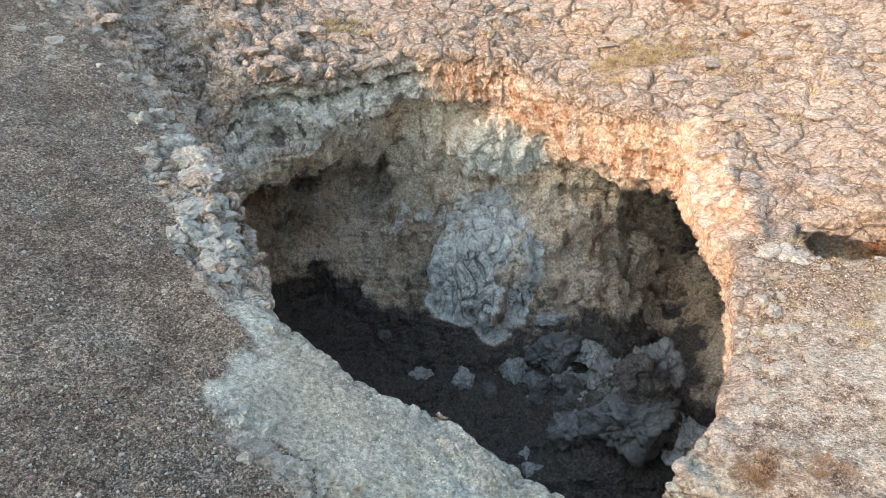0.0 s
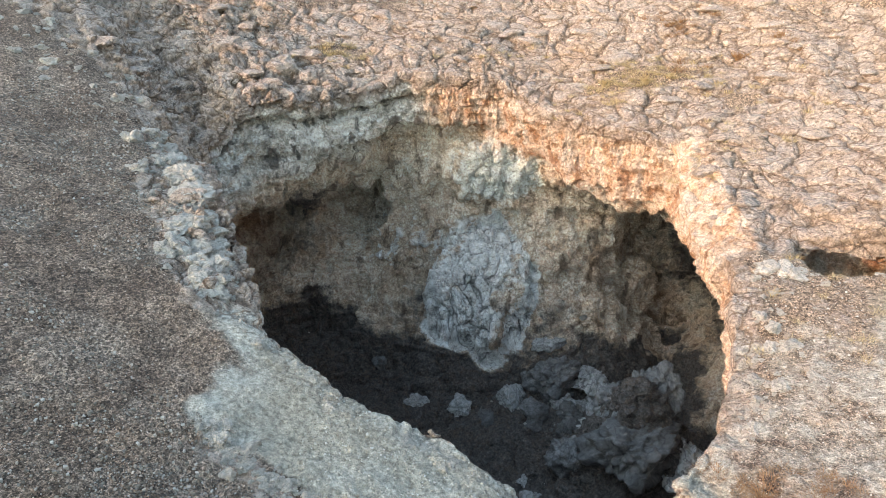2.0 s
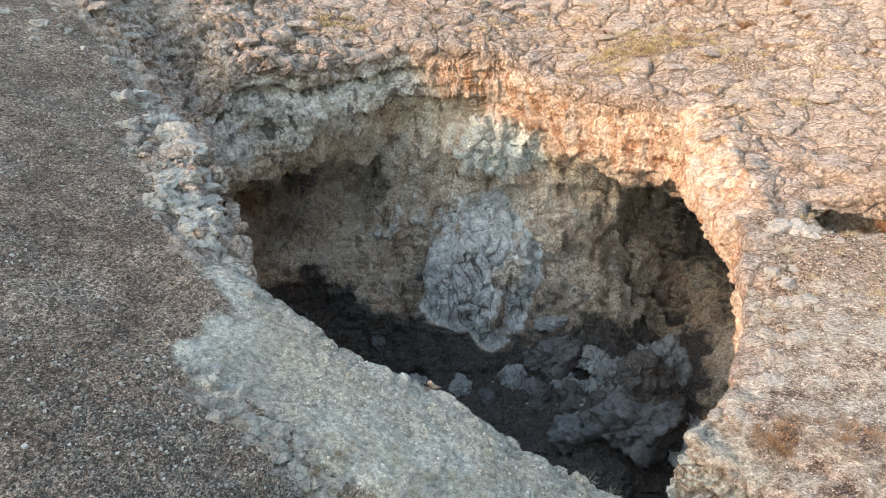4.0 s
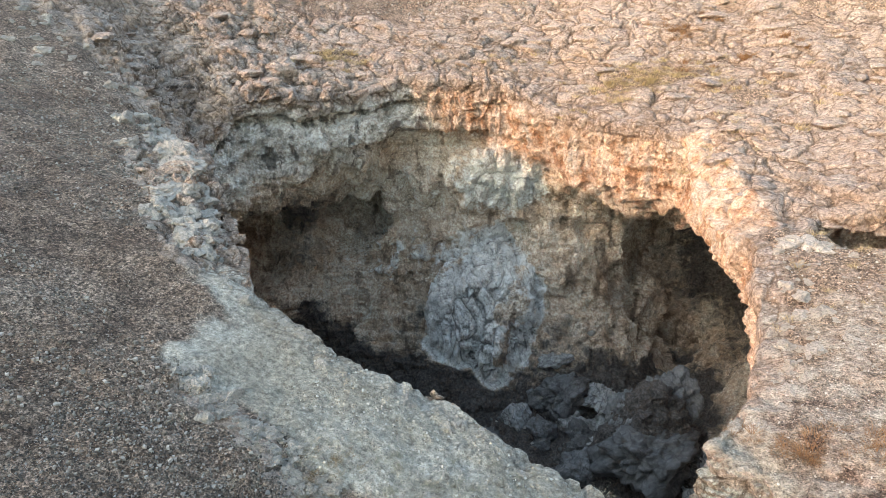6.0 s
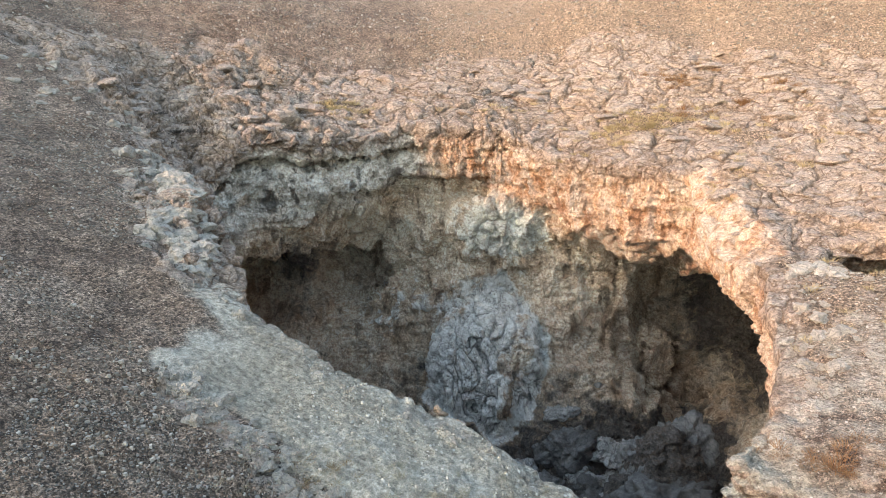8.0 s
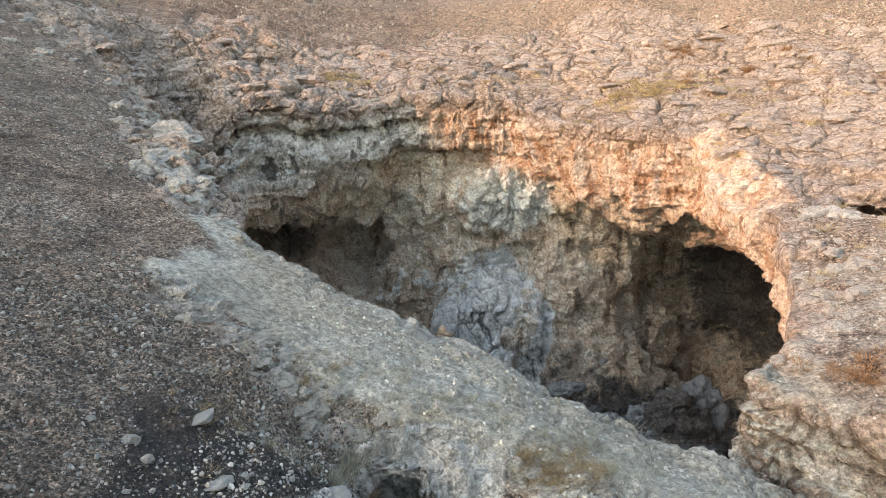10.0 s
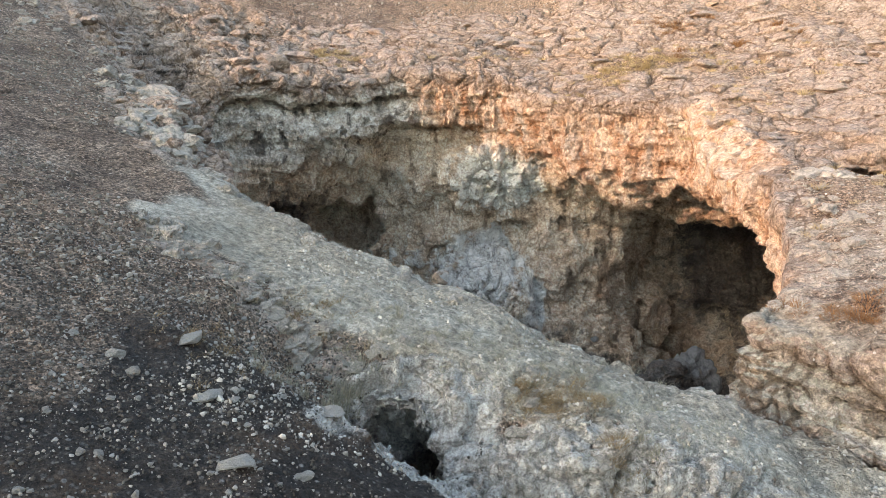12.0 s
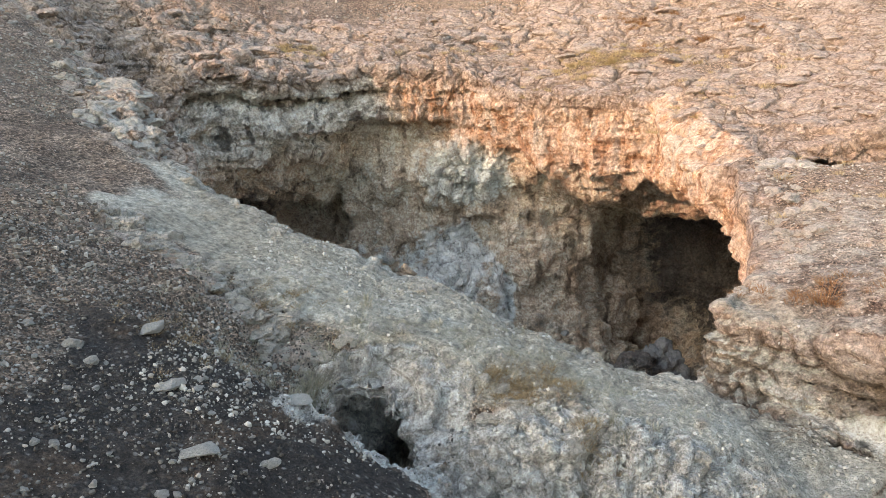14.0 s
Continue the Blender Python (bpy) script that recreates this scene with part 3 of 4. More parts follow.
# the tufa: deep upright folds
t1, t2, tone_t = cells((P * np.array((1.05, 1.05, 0.5), np.float32) + 0.4 * warp) / 0.8)
u1, u2, tone_u = cells((P * np.array((1.1, 1.1, 0.75), np.float32) + 0.3 * warp) / 0.32)
fold = np.exp(-((t2 - t1) / 0.10) ** 2)
wrinkle = np.exp(-((u2 - u1) / 0.12) ** 2)
gnarled = np.maximum.reduce([smooth(-0.6, 0.1, tufa_lump), 0.9 * smooth(0.3, 0.7, crust), 0.5 * smooth(0.2, 0.6, bump(P[:, 0], P[:, 2], 0.6, -6.2, 4.6, 1.9))]) * within
shift += gnarled * (0.22 * smooth(0, 0.45, t2 - t1) - 0.16 * fold + 0.10 * tone_t - 0.09 * wrinkle + 0.05 * tone_u + 0.04 * grain)
on_block = smooth(5.0, 5.6, P[:, 0]) * smooth(14.0, 12.5, P[:, 1]) * smooth(0.0, -0.5, P[:, 2])
shift += 0.28 * layers * on_block
g1, g2, tone_c = cells((P + 0.15 * warp) / 0.26)
shift += np.maximum(face, jumble * rocky) * (0.035 * tone_c - 0.045 * np.exp(-((g2 - g1) / 0.16) ** 2))
shift += nodular * (0.12 * tone_b + 0.05 * (pillow_b - 0.6) - 0.08 * np.exp(-((e2 - e1) / 0.05) ** 2) * patchy + 0.06 * layers + 0.045 * tone_c + 0.02 * (smooth(0, 0.45, g2 - g1) - 0.6) - 0.03 * np.exp(-((g2 - g1) / 0.08) ** 2) + 0.03 * grain + 0.02 * fine_grain)
on_spur = bump(P[:, 0], P[:, 1], 0.5, 9.5, 5.0, 2.6) * open_air
shift += (1 - rocky) * (0.025 * grain + 0.04 * coarse) + on_spur * (0.035 * tone_c * patchy + 0.03 * (smooth(0, 0.4, g2 - g1) - 0.6) * patchy + 0.03 * grain + 0.02 * fine_grain)
level = (P[:, 2] + 0.45 * coarse) / 0.5
bench = level - np.floor(level)
P = P + N * shift[:, None]
P[:, 2] += 0.12 * (smooth(0.2, 0.8, bench) - bench) * rocky * open_air
P[SEAM[0]] = P[SEAM[1]].mean(1)
P = P.astype(np.float32)
N, FN = point_normals(P, Q)


def mesh_from(name, pts, quads, fields, material, crisp=None):
    me = bpy.data.meshes.new(name)
    me.vertices.add(len(pts))
    me.vertices.foreach_set("co", pts.astype(np.float32).ravel())
    me.loops.add(quads.size)
    me.loops.foreach_set("vertex_index", quads.astype(np.int32).ravel())
    me.polygons.add(len(quads))
    me.polygons.foreach_set("loop_start", np.arange(0, quads.size, quads.shape[1], dtype=np.int32))
    me.polygons.foreach_set("use_smooth", np.ones(len(quads), bool) if crisp is None else ~crisp)
    for key, values in fields.items():
        me.attributes.new(key, 'FLOAT', 'POINT').data.foreach_set("value", values.astype(np.float32))
    me.update(calc_edges=True)
    me.materials.append(material)
    return me


# where each kind of surface lies
wide = fbm(P / 4.0 + 9, 3)
earth_and_shade = np.clip(smooth(-6.5, -9.5, P[:, 2] + 0.8 * coarse + 0.25 * (P[:, 0] - 2) * smooth(6, 10, P[:, 0])) * smooth(37, 30, P[:, 1] + coarse), 0, 1)
earth_and_shade = np.maximum(earth_and_shade, smooth(-8.0, -10.5, P[:, 2] + 1.6 * wide + 0.12 * (P[:, 0] + 6)))
# painted shade: blobs that darken the wall colour in the two side recesses
recess_shade = np.maximum(1.7 * np.exp(-((P[:, 0] - 16.5) / 3.6) ** 2 - ((P[:, 1] - 35.0) / 6.0) ** 2 - ((P[:, 2] + 6.0) / 5.0) ** 2), 1.2 * np.exp(-((P[:, 0] + 8.5) / 3.2) ** 2 - ((P[:, 1] - 35.0) / 3.2) ** 2 - ((P[:, 2] + 3.5) / 3.4) ** 2)) * within
earth_and_shade = np.maximum(earth_and_shade, 0.85 * recess_shade)
earth_and_shade = np.maximum(earth_and_shade, smooth(-4.6, -6.4, P[:, 2] + 0.5 * coarse) * smooth(0.2, 0.6, bump(P[:, 0], P[:, 1], 9.0, 23.5, 4.5, 4.0)))
tufa = smooth(-0.8, 0.0, tufa_lump + 0.4 * wide + 0.3 * coarse)
tufa = np.maximum(tufa, 0.6 * smooth(0.3, 0.9, bump(P[:, 0], P[:, 2], 0.6, -6.2, 4.6, 1.9) + 0.3 * wide + 0.35 * grain) * smooth(33, 34, P[:, 1]))
tufa = tufa * within * smooth(-13.2, -12.2, P[:, 2])
earth_and_shade = earth_and_shade * (1 - tufa)
dark = open_air * smooth(-5.6, -3.4, P[:, 0] + 0.9 * coarse) * smooth(0.2, -1.8, P[:, 0] + 0.6 * (P[:, 1] - 8) + 0.5 * coarse) * smooth(9.6, 7.4, P[:, 1] + 0.9 * coarse)
spur = smooth(-0.15, 0.7, (P[:, 0] + 4.8) * 0.52 + (P[:, 1] - 11.5) * 0.85 + 0.35 * coarse) * smooth(-5.7, -4.5, P[:, 0] + 0.4 * coarse) * smooth(16, 12.5, P[:, 1]) * smooth(7.8, 6.2, P[:, 0]) * smooth(5.5, 7.0, P[:, 1])
dust = open_air * smooth(0.25, 0.85, N[:, 2]) * np.exp(-((rim - 0.5) / 0.85) ** 2) * smooth(19, 14, P[:, 1] + 0.4 * coarse) * smooth(8.5, 6, P[:, 0])
dust = np.maximum(dust, 0.85 * spur * open_air * smooth(0.2, 0.6, N[:, 2]))
dust *= 1 - 0.8 * nodular
dust = np.maximum(dust, 0.42 * open_air * smooth(0.5, 0.85, N[:, 2]) * smooth(6.0, 7.0, P[:, 0]) * smooth(19.5, 16.5, P[:, 1] + coarse) * smooth(9.5, 11.5, P[:, 1] + 0.3 * P[:, 0]))
ochre = smooth(-3.5, 1.5, P[:, 0] + 0.8 * coarse) * smooth(18, 24, P[:, 1] + 0.8 * P[:, 0])
joint = np.maximum(joint, 0.8 * on_block * smooth(-0.15, -0.45, layers))
seen_depth = np.maximum(depth, 2.0 * smooth(11.4, 10.7, P[:, 0]) * smooth(20.6, 22.0, P[:, 1]) * smooth(28.9, 27.8, P[:, 1]) * smooth(8.0, 9.0, P[:, 0]))
fields = {"rocky": np.maximum(rocky, 0.9 * nodular * open_air), "depth": np.where(depth > 2.5, depth, seen_depth), "earth_and_shade": earth_and_shade, "dust": dust, "dark": dark, "ochre": ochre, "crust": crust, "tufa": tufa, "seam": np.maximum(0.35 + 0.65 * smooth(13, 17, P[:, 1]), np.maximum(on_block, 0.55 * nodular)), "tone": tone * 0.6 + tone_b * 0.4, "joint": np.maximum(np.maximum(np.maximum(joint, 0.7 * joint_b) * rocky * (1 - 0.5 * face - 0.75 * within), nodular * np.maximum(0.8 * np.exp(-((e2 - e1) / 0.04) ** 2) * patchy, 0.35 * np.exp(-((g2 - g1) / 0.07) ** 2))), np.maximum(np.exp(-((t2 - t1) / 0.055) ** 2), 0.6 * np.exp(-((u2 - u1) / 0.075) ** 2)) * gnarled), "nodule": nodular * open_air}

fc = P[Q].mean(1)
fdepth = depth[Q].mean(1)
frim = rim[Q].mean(1)
fup = FN[:, 2] / np.maximum(np.linalg.norm(FN, axis=1), 1e-9)
kind = np.zeros(len(Q), np.int8)
kind[(fdepth > 0.55)] = 1
kind[(fdepth > 3.6) | ((fdepth > 0.8) & (frim > 1.6))] = 2
ftufa = tufa[Q].mean(1)
kind[(kind == 2) & (fc[:, 2] < -8.5) & (fup > 0.35) & (ftufa < 0.6)] = 3
kind[(kind == 2) & (ftufa > 0.6)] = 4


def part_of_terrain(name, which, label, category):
    q = Q[np.isin(kind, which)]
    used, inv = np.unique(q, return_inverse=True)
    crisp = (rocky[q].min(1) > 0.5) & (P[q[:, 0], 1] > 17) & (depth[q[:, 0]] > 0.6)
    me = mesh_from(name, P[used], inv.reshape(-1, 4), {k: v[used] for k, v in fields.items()}, KARST, crisp)
    return tagged(new(name, me), label, category, kind="structure")


GROUND = part_of_terrain("ground", (0,), "stony limestone hillside with pale dust, rubble and cracked slabs", "hillside")
part_of_terrain("cliff_face", (1,), "ochre limestone cliff with white crusts and dark streaks", "cliff")
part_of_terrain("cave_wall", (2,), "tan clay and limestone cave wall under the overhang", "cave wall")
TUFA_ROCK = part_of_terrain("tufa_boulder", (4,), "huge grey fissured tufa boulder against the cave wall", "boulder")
TUFA_ROCK["kind"] = "thing"
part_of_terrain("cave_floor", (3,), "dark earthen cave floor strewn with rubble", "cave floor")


def outskirts():
    """The hillside beyond, a coarse continuation of the same ground."""
    xs = np.concatenate([np.linspace(-400, -40, 25), np.linspace(-36, 36, 37), np.linspace(40, 400, 25)])
    ys = np.concatenate([np.linspace(-300, -6, 25), np.linspace(-4, 58, 32), np.linspace(62, 400, 25)])
    gx, gy = np.meshgrid(xs, ys, indexing="ij")
    z = ground_height(gx, gy)
    inner = (gx > -31.5) & (gx < 31.5) & (gy > 3.3) & (gy < 49.5)
    pts = np.stack([gx, gy, z - 0.06], -1).reshape(-1, 3)
    i, j = np.meshgrid(np.arange(len(xs) - 1), np.arange(len(ys) - 1), indexing="ij")
    ny = len(ys)
    q = np.stack([i * ny + j, (i + 1) * ny + j, (i + 1) * ny + j + 1, i * ny + j + 1], -1).reshape(-1, 4)
    hid = inner.ravel()[q].all(1)
    q = q[~hid]
    zero = np.zeros(len(pts))
    me = mesh_from("hillside_beyond", pts, q, {"rocky": zero, "depth": zero, "earth_and_shade": zero, "dust": zero, "dark": zero, "nodule": zero, "ochre": smooth(-3.5, 1.5, pts[:, 0]), "crust": zero, "tufa": zero, "seam": zero, "tone": zero, "joint": zero}, KARST)
    tagged(new("ground_beyond", me), "brown stony hillside rising beyond the sinkhole", "hillside", kind="structure")


outskirts()


from mathutils.bvhtree import BVHTree

# ---- where things stand ----
TX, TY = np.arange(-32, 32, 0.2), np.arange(3, 50, 0.2)
_tp = P[np.unique(Q[kind == 0])]
_cell = np.clip(((_tp[:, 0] + 32) / 0.2).astype(int), 0, len(TX) - 1) * len(TY) + np.clip(((_tp[:, 1] - 3) / 0.2).astype(int), 0, len(TY) - 1)
_count = np.bincount(_cell, minlength=len(TX) * len(TY))
_sum = np.bincount(_cell, _tp[:, 2], minlength=len(TX) * len(TY))
_gx, _gy = np.meshgrid(TX + 0.1, TY + 0.1, indexing="ij")
TOP = np.where(_count > 0, _sum / np.maximum(_count, 1), ground_height(_gx, _gy).ravel() - 0.1).reshape(len(TX), len(TY))


def tops(x, y):
    """The height of the open ground, for arrays."""
    fx, fy = np.clip((x + 31.9) / 0.2, 0, len(TX) - 2), np.clip((y - 3.1) / 0.2, 0, len(TY) - 2)
    i, j = fx.astype(int), fy.astype(int)
    u, v = fx - i, fy - j
    return TOP[i, j] * (1 - u) * (1 - v) + TOP[i + 1, j] * u * (1 - v) + TOP[i, j + 1] * (1 - u) * v + TOP[i + 1, j + 1] * u * v


# the near ground, face by face
_nq = Q[(kind == 0) & (fc[:, 1] < 14) & (np.abs(fc[:, 0]) < 9)]
_used, _inv = np.unique(_nq, return_inverse=True)
NEAR = BVHTree.FromPolygons(P[_used].tolist(), _inv.reshape(-1, 4).tolist())


def near_tops(x, y):
    """The height of the near ground to the millimetre, for arrays."""
    z = tops(x, y)
    for q in range(len(x)):
        hit = NEAR.ray_cast(Vector((x[q], y[q], 12.0)), Vector((0, 0, -1)))[0]
        if hit is not None:
            z[q] = hit.z
    return z


def top_z(x, y):
    return float(near_tops(np.array([float(x)]), np.array([float(y)]))[0])


_cp = P[np.unique(Q[kind >= 2])]


def floor_z(x, y):
    """The height of the cave floor."""
    m = (np.abs(_cp[:, 0] - x) < 0.4) & (np.abs(_cp[:, 1] - y) < 0.4) & (_cp[:, 2] < -4.5)
    return float(_cp[m, 2].min()) if m.any() else -13.0


def stone_material(name, low, high, streaks=0.0, scale=3.0, crack=3.5):
    m, n, l, b = material(name, 0.92)
    co = n.new("ShaderNodeTexCoord").outputs["Object"]
    info = n.new("ShaderNodeObjectInfo")
    mid = noise_node(n, l, scale, 7, co, 0.6).outputs[0]
    fine = noise_node(n, l, scale * 6, 7, co, 0.65).outputs[0]
    col = mixed(n, l, mid, low, high)
    col = mixed(n, l, 0.6, col, ramp(n, l, fine, [(0.3, (0.2, 0.2, 0.2)), (0.7, (0.8, 0.8, 0.8))]), 'OVERLAY')
    col = mixed(n, l, maths(n, l, 'MULTIPLY', info.outputs["Random"], 0.35), col, low)
    if streaks:
        edge = n.new("ShaderNodeTexVoronoi")
        edge.feature = 'DISTANCE_TO_EDGE'
        edge.inputs["Scale"].default_value = crack
        mp = n.new("ShaderNodeMapping")
        mp.inputs["Scale"].default_value = (1.3, 1.3, 0.45)
        wv = n.new("ShaderNodeVectorMath")
        wv.operation = 'ADD'
        l.new(co, wv.inputs[0])
        l.new(noise_node(n, l, 1.1, 4, co).outputs["Color"], wv.inputs[1])
        l.new(wv.outputs[0], mp.inputs["Vector"])
        l.new(mp.outputs[0], edge.inputs["Vector"])
        cr = band(n, l, edge.outputs["Distance"], 0.07, 0.0)
        col = mixed(n, l, maths(n, l, 'MULTIPLY', cr, streaks), col, (0.05, 0.048, 0.05))
    l.new(col, b.inputs["Base Color"])
    bumped(n, l, b, maths(n, l, 'ADD', maths(n, l, 'MULTIPLY', fine, 0.5), mid), 0.8, 0.12)
    return m


LIMESTONE = stone_material("pale_limestone", (0.25, 0.22, 0.188), (0.56, 0.51, 0.45), 0.4, 5.0, 2.2)
GREY_ROCK = stone_material("grey_cave_rock", (0.22, 0.215, 0.205), (0.52, 0.515, 0.50), 0.6, 5.0)
DARK_ROCK = stone_material("dark_cave_rock", (0.035, 0.034, 0.033), (0.30, 0.295, 0.29), 0.5, 4.0)
FIELD_STONE = stone_material("field_stone", (0.22, 0.205, 0.185), (0.46, 0.44, 0.41), 0.0, 6.0)


def rock_mesh(name, seed, mat, level=3, facets=13, rough=0.07, wrinkle=0.0, pale=0.3):
    """A worn block about one metre across: a ball cut by planes, then weathered."""
    r = np.random.RandomState(seed)
    bm = bmesh.new()
    bmesh.ops.create_icosphere(bm, subdivisions=level, radius=1.0)
    d = np.array([v.co.normalized()[:] for v in bm.verts], np.float32)
    rad = np.full(len(d), 0.72, np.float32)
    if facets:
        nv = r.normal(size=(facets, 3))
        nv /= np.linalg.norm(nv, axis=1, keepdims=True)
        hh = r.uniform(0.30, 0.50, facets)
        cut = hh[None, :] / np.maximum(d @ nv.T, 0.12)
        k = 34.0
        rad = np.minimum(rad, -np.log(np.exp(-np.minimum(cut, 3) * k).sum(1) + 1e-9) / k)
    else:
        rad = 0.48 + 0.08 * fbm(d * 1.3 + seed, 2)
    rad = rad + rough * fbm(d * 2.6 + seed * 1.37, 4, 0.55)
    if wrinkle:
        q = d * np.array((2.6, 2.6, 1.5), np.float32) + 0.35 * np.stack([fbm(d * 2 + s, 2) for s in (5.0, 25.0, 45.0)], 1) + seed
        c1, c2, ct = cells(q.astype(np.float32))
        rad = rad - wrinkle * np.exp(-((c2 - c1) / 0.07) ** 2) + 0.5 * wrinkle * ct
        c1, c2, ct = cells((q * 2.6).astype(np.float32))
        rad = rad - 0.5 * wrinkle * np.exp(-((c2 - c1) / 0.12) ** 2) + 0.3 * wrinkle * ct
    for v, q, k in zip(bm.verts, d, rad):
        v.co = Vector(q.tolist()) * float(k)
    me = bpy.data.meshes.new(name)
    bm.to_mesh(me)
    bm.free()
    me.polygons.foreach_set("use_smooth", [level > 4] * len(me.polygons))
    me.materials.append(mat)
    for key, value in (("rocky", 1.0), ("tone", pale), ("seam", 0.3)):
        me.attributes.new(key, 'FLOAT', 'POINT').data.foreach_set("value", [value] * len(me.vertices))
    return me


def hull_mesh(name, seed, mat, count=18):
    """An angular broken stone about one metre across: the hull of scattered points."""
    r = np.random.RandomState(seed)
    bm = bmesh.new()
    p = r.normal(size=(count, 3))
    p = p / np.linalg.norm(p, axis=1, keepdims=True) * r.uniform(0.34, 0.56, (count, 1)) * r.uniform(0.75, 1.2, (1, 3))
    for q in p:
        bm.verts.new(q.tolist())
    out = bmesh.ops.convex_hull(bm, input=bm.verts[:])
    bmesh.ops.delete(bm, geom=list({v for v in out["geom_unused"] + out["geom_interior"] if isinstance(v, bmesh.types.BMVert)}), context='VERTS')
    bmesh.ops.bevel(bm, geom=bm.edges[:], offset=0.03, segments=1, affect='EDGES')
    me = bpy.data.meshes.new(name)
    bm.to_mesh(me)
    bm.free()
    me.materials.append(mat)
    return me


def place(name, me, x, y, z, sx, sy, sz, turn, label, category, group="", tip=0.0):
    ob = new(name, me)
    ob.matrix_world = pose(x, y, z, tip, 0, turn) @ Matrix.Diagonal((sx, sy, sz, 1))
    return tagged(ob, label, category, group)


# ---- rocks in the cave ----
cave_rocks = [rock_mesh("cave_rock", 20 + q, GREY_ROCK if q % 2 else DARK_ROCK, 5, 16, 0.08, 0.05) for q in range(6)]
for q, (x, y, w, dp, hh, lift, turn) in enumerate((
        (6.4, 31.0, 3.4, 2.4, 2.4, 0.4, 20), (8.4, 31.4, 2.6, 2.2, 1.8, 0.3, 70), (5.2, 29.6, 1.9, 1.6, 1.5, 0.2, 10), (4.0, 30.8, 1.7, 1.6, 1.7, 0.3, 140),
        (8.0, 24.8, 2.5, 2.0, 2.4, 0.5, 40), (9.5, 24.9, 2.8, 2.2, 2.8, 0.55, 110), (8.4, 22.6, 4.6, 3.4, 3.0, 0.3, 15), (10.7, 22.3, 3.0, 2.6, 2.4, 0.3, 80),
        (6.2, 23.9, 2.6, 2.2, 2.2, 0.2, 130), (1.2, 30.2, 1.6, 1.4, 1.2, 0.2, 60), (2.6, 29.2, 1.3, 1.2, 0.9, 0.15, 30), (-1.2, 30.8, 1.3, 1.1, 1.0, 0.2, 0),
        (6.9, 28.0, 1.5, 1.2, 0.9, 0.1, 50), (11.0, 29.0, 2.0, 1.6, 1.3, 0.2, 15), (-3.4, 33.5, 1.5, 1.2, 1.1, 0.2, 75), (6.0, 20.2, 1.6, 1.3, 1.1, 0.2, 25),
        (7.6, 19.2, 1.2, 1.1, 0.9, 0.2, 70), (4.3, 24.5, 1.0, 0.9, 0.7, 0.1, 0))):
    place("cave_boulder", cave_rocks[4 if q == 5 else q % 6], x, y, floor_z(x, y) + lift * hh, w, dp, hh, turn,
          "blocky grey boulder fallen on the dark cave floor" if q % 2 and q != 5 else "dark sooty boulder fallen on the cave floor", "boulder", "boulders on the cave floor", 12)

rng = random.Random(15)
for q in range(34):
    x, y = rng.gauss(7.6, 2.0), rng.choice((rng.gauss(24.0, 1.8), rng.gauss(29.5, 1.6)))
    s = rng.uniform(0.5, 1.5)
    z = floor_z(x, y)
    place("cave_boulder", cave_rocks[q % 6], x, y, z + 0.25 * s, s * 1.2, s, s * 0.8, rng.uniform(0, 360), "broken grey rock in the heap on the cave floor", "boulder", "boulders on the cave floor", rng.uniform(-20, 20))
rng = random.Random(5)
small_rocks = [rock_mesh("rubble_stone", 60 + q, FIELD_STONE if q % 2 else DARK_ROCK, 2, 9, 0.05) for q in range(5)]
for q in range(190):
    x, y = rng.uniform(-8, 10), rng.uniform(19, 35.5)
    s = rng.choice((0.2, 0.25, 0.3, 0.4, 0.6))
    z = floor_z(x, y)
    if z > -6.6:
        continue
    place("cave_stone", small_rocks[q % 5], x, y, z + 0.2 * s, s, s * rng.uniform(0.6, 1), s * 0.6, rng.uniform(0, 360),
          "small broken stone on the dark cave floor", "stone", "rubble on the cave floor", rng.uniform(-20, 20))

# ---- pale stones along the rim ----
rim_rocks = [rock_mesh("rim_rock", 100 + q, LIMESTONE, 4, 19, 0.085, 0.04, 0.9) for q in range(9)]


def stones_along(name, line, count, spread, low, high, label, group, seed):
    r = random.Random(seed)
    legs = [(Vector(a), Vector(b)) for a, b in zip(line, line[1:])]
    total = sum((b - a).length for a, b in legs)
    for q in range(count):
        s = r.uniform(0, total)
        for a, b in legs:
            if s <= (b - a).length:
                break
            s -= (b - a).length
        p = a.lerp(b, min(1, s / (b - a).length))
        w = Vector((r.gauss(0, spread), r.gauss(0, spread)))
        x, y = p.x + w.x, p.y + w.y
        k = low + (high - low) * r.random() ** 2.8
        if math.hypot(x + 0.35, y - 8.75) < 0.85 or float(outline_distance(np.array([x]), np.array([y]), RIM)[0]) < 0.25 + 0.5 * k:
            continue
        place(name, rim_rocks[r.randrange(9)], x, y, top_z(x, y) - 0.14 * k, k * r.uniform(0.9, 1.4), k, k * r.uniform(0.6, 0.9),
              r.uniform(0, 360), label, "stone", group, r.uniform(-15, 15))


stones_along("rim_stone", [(-5.5, 16.4), (-6.2, 18.6), (-7.4, 20.8), (-8.8, 23.6), (-10.2, 25.8)], 330, 0.7, 0.22, 1.2,
             "pale rounded limestone block at the edge of the pit", "stones along the rim", 1)
stones_along("slope_stone", [(-10.5, 25.0), (-12.5, 27.2), (-15.0, 29.5), (-17.5, 31.5)], 70, 0.9, 0.2, 0.9,
             "pale weathered limestone block on the slope's edge", "stones along the rim", 2)
stones_along("brink_stone", [(-5.0, 15.6), (-3.6, 14.7), (-2.0, 13.7), (0.0, 13.1), (1.8, 11.9), (3.6, 11.0)], 210, 0.26, 0.10, 0.5,
             "small pale stone on the brink of the pit", "stones along the rim", 3)
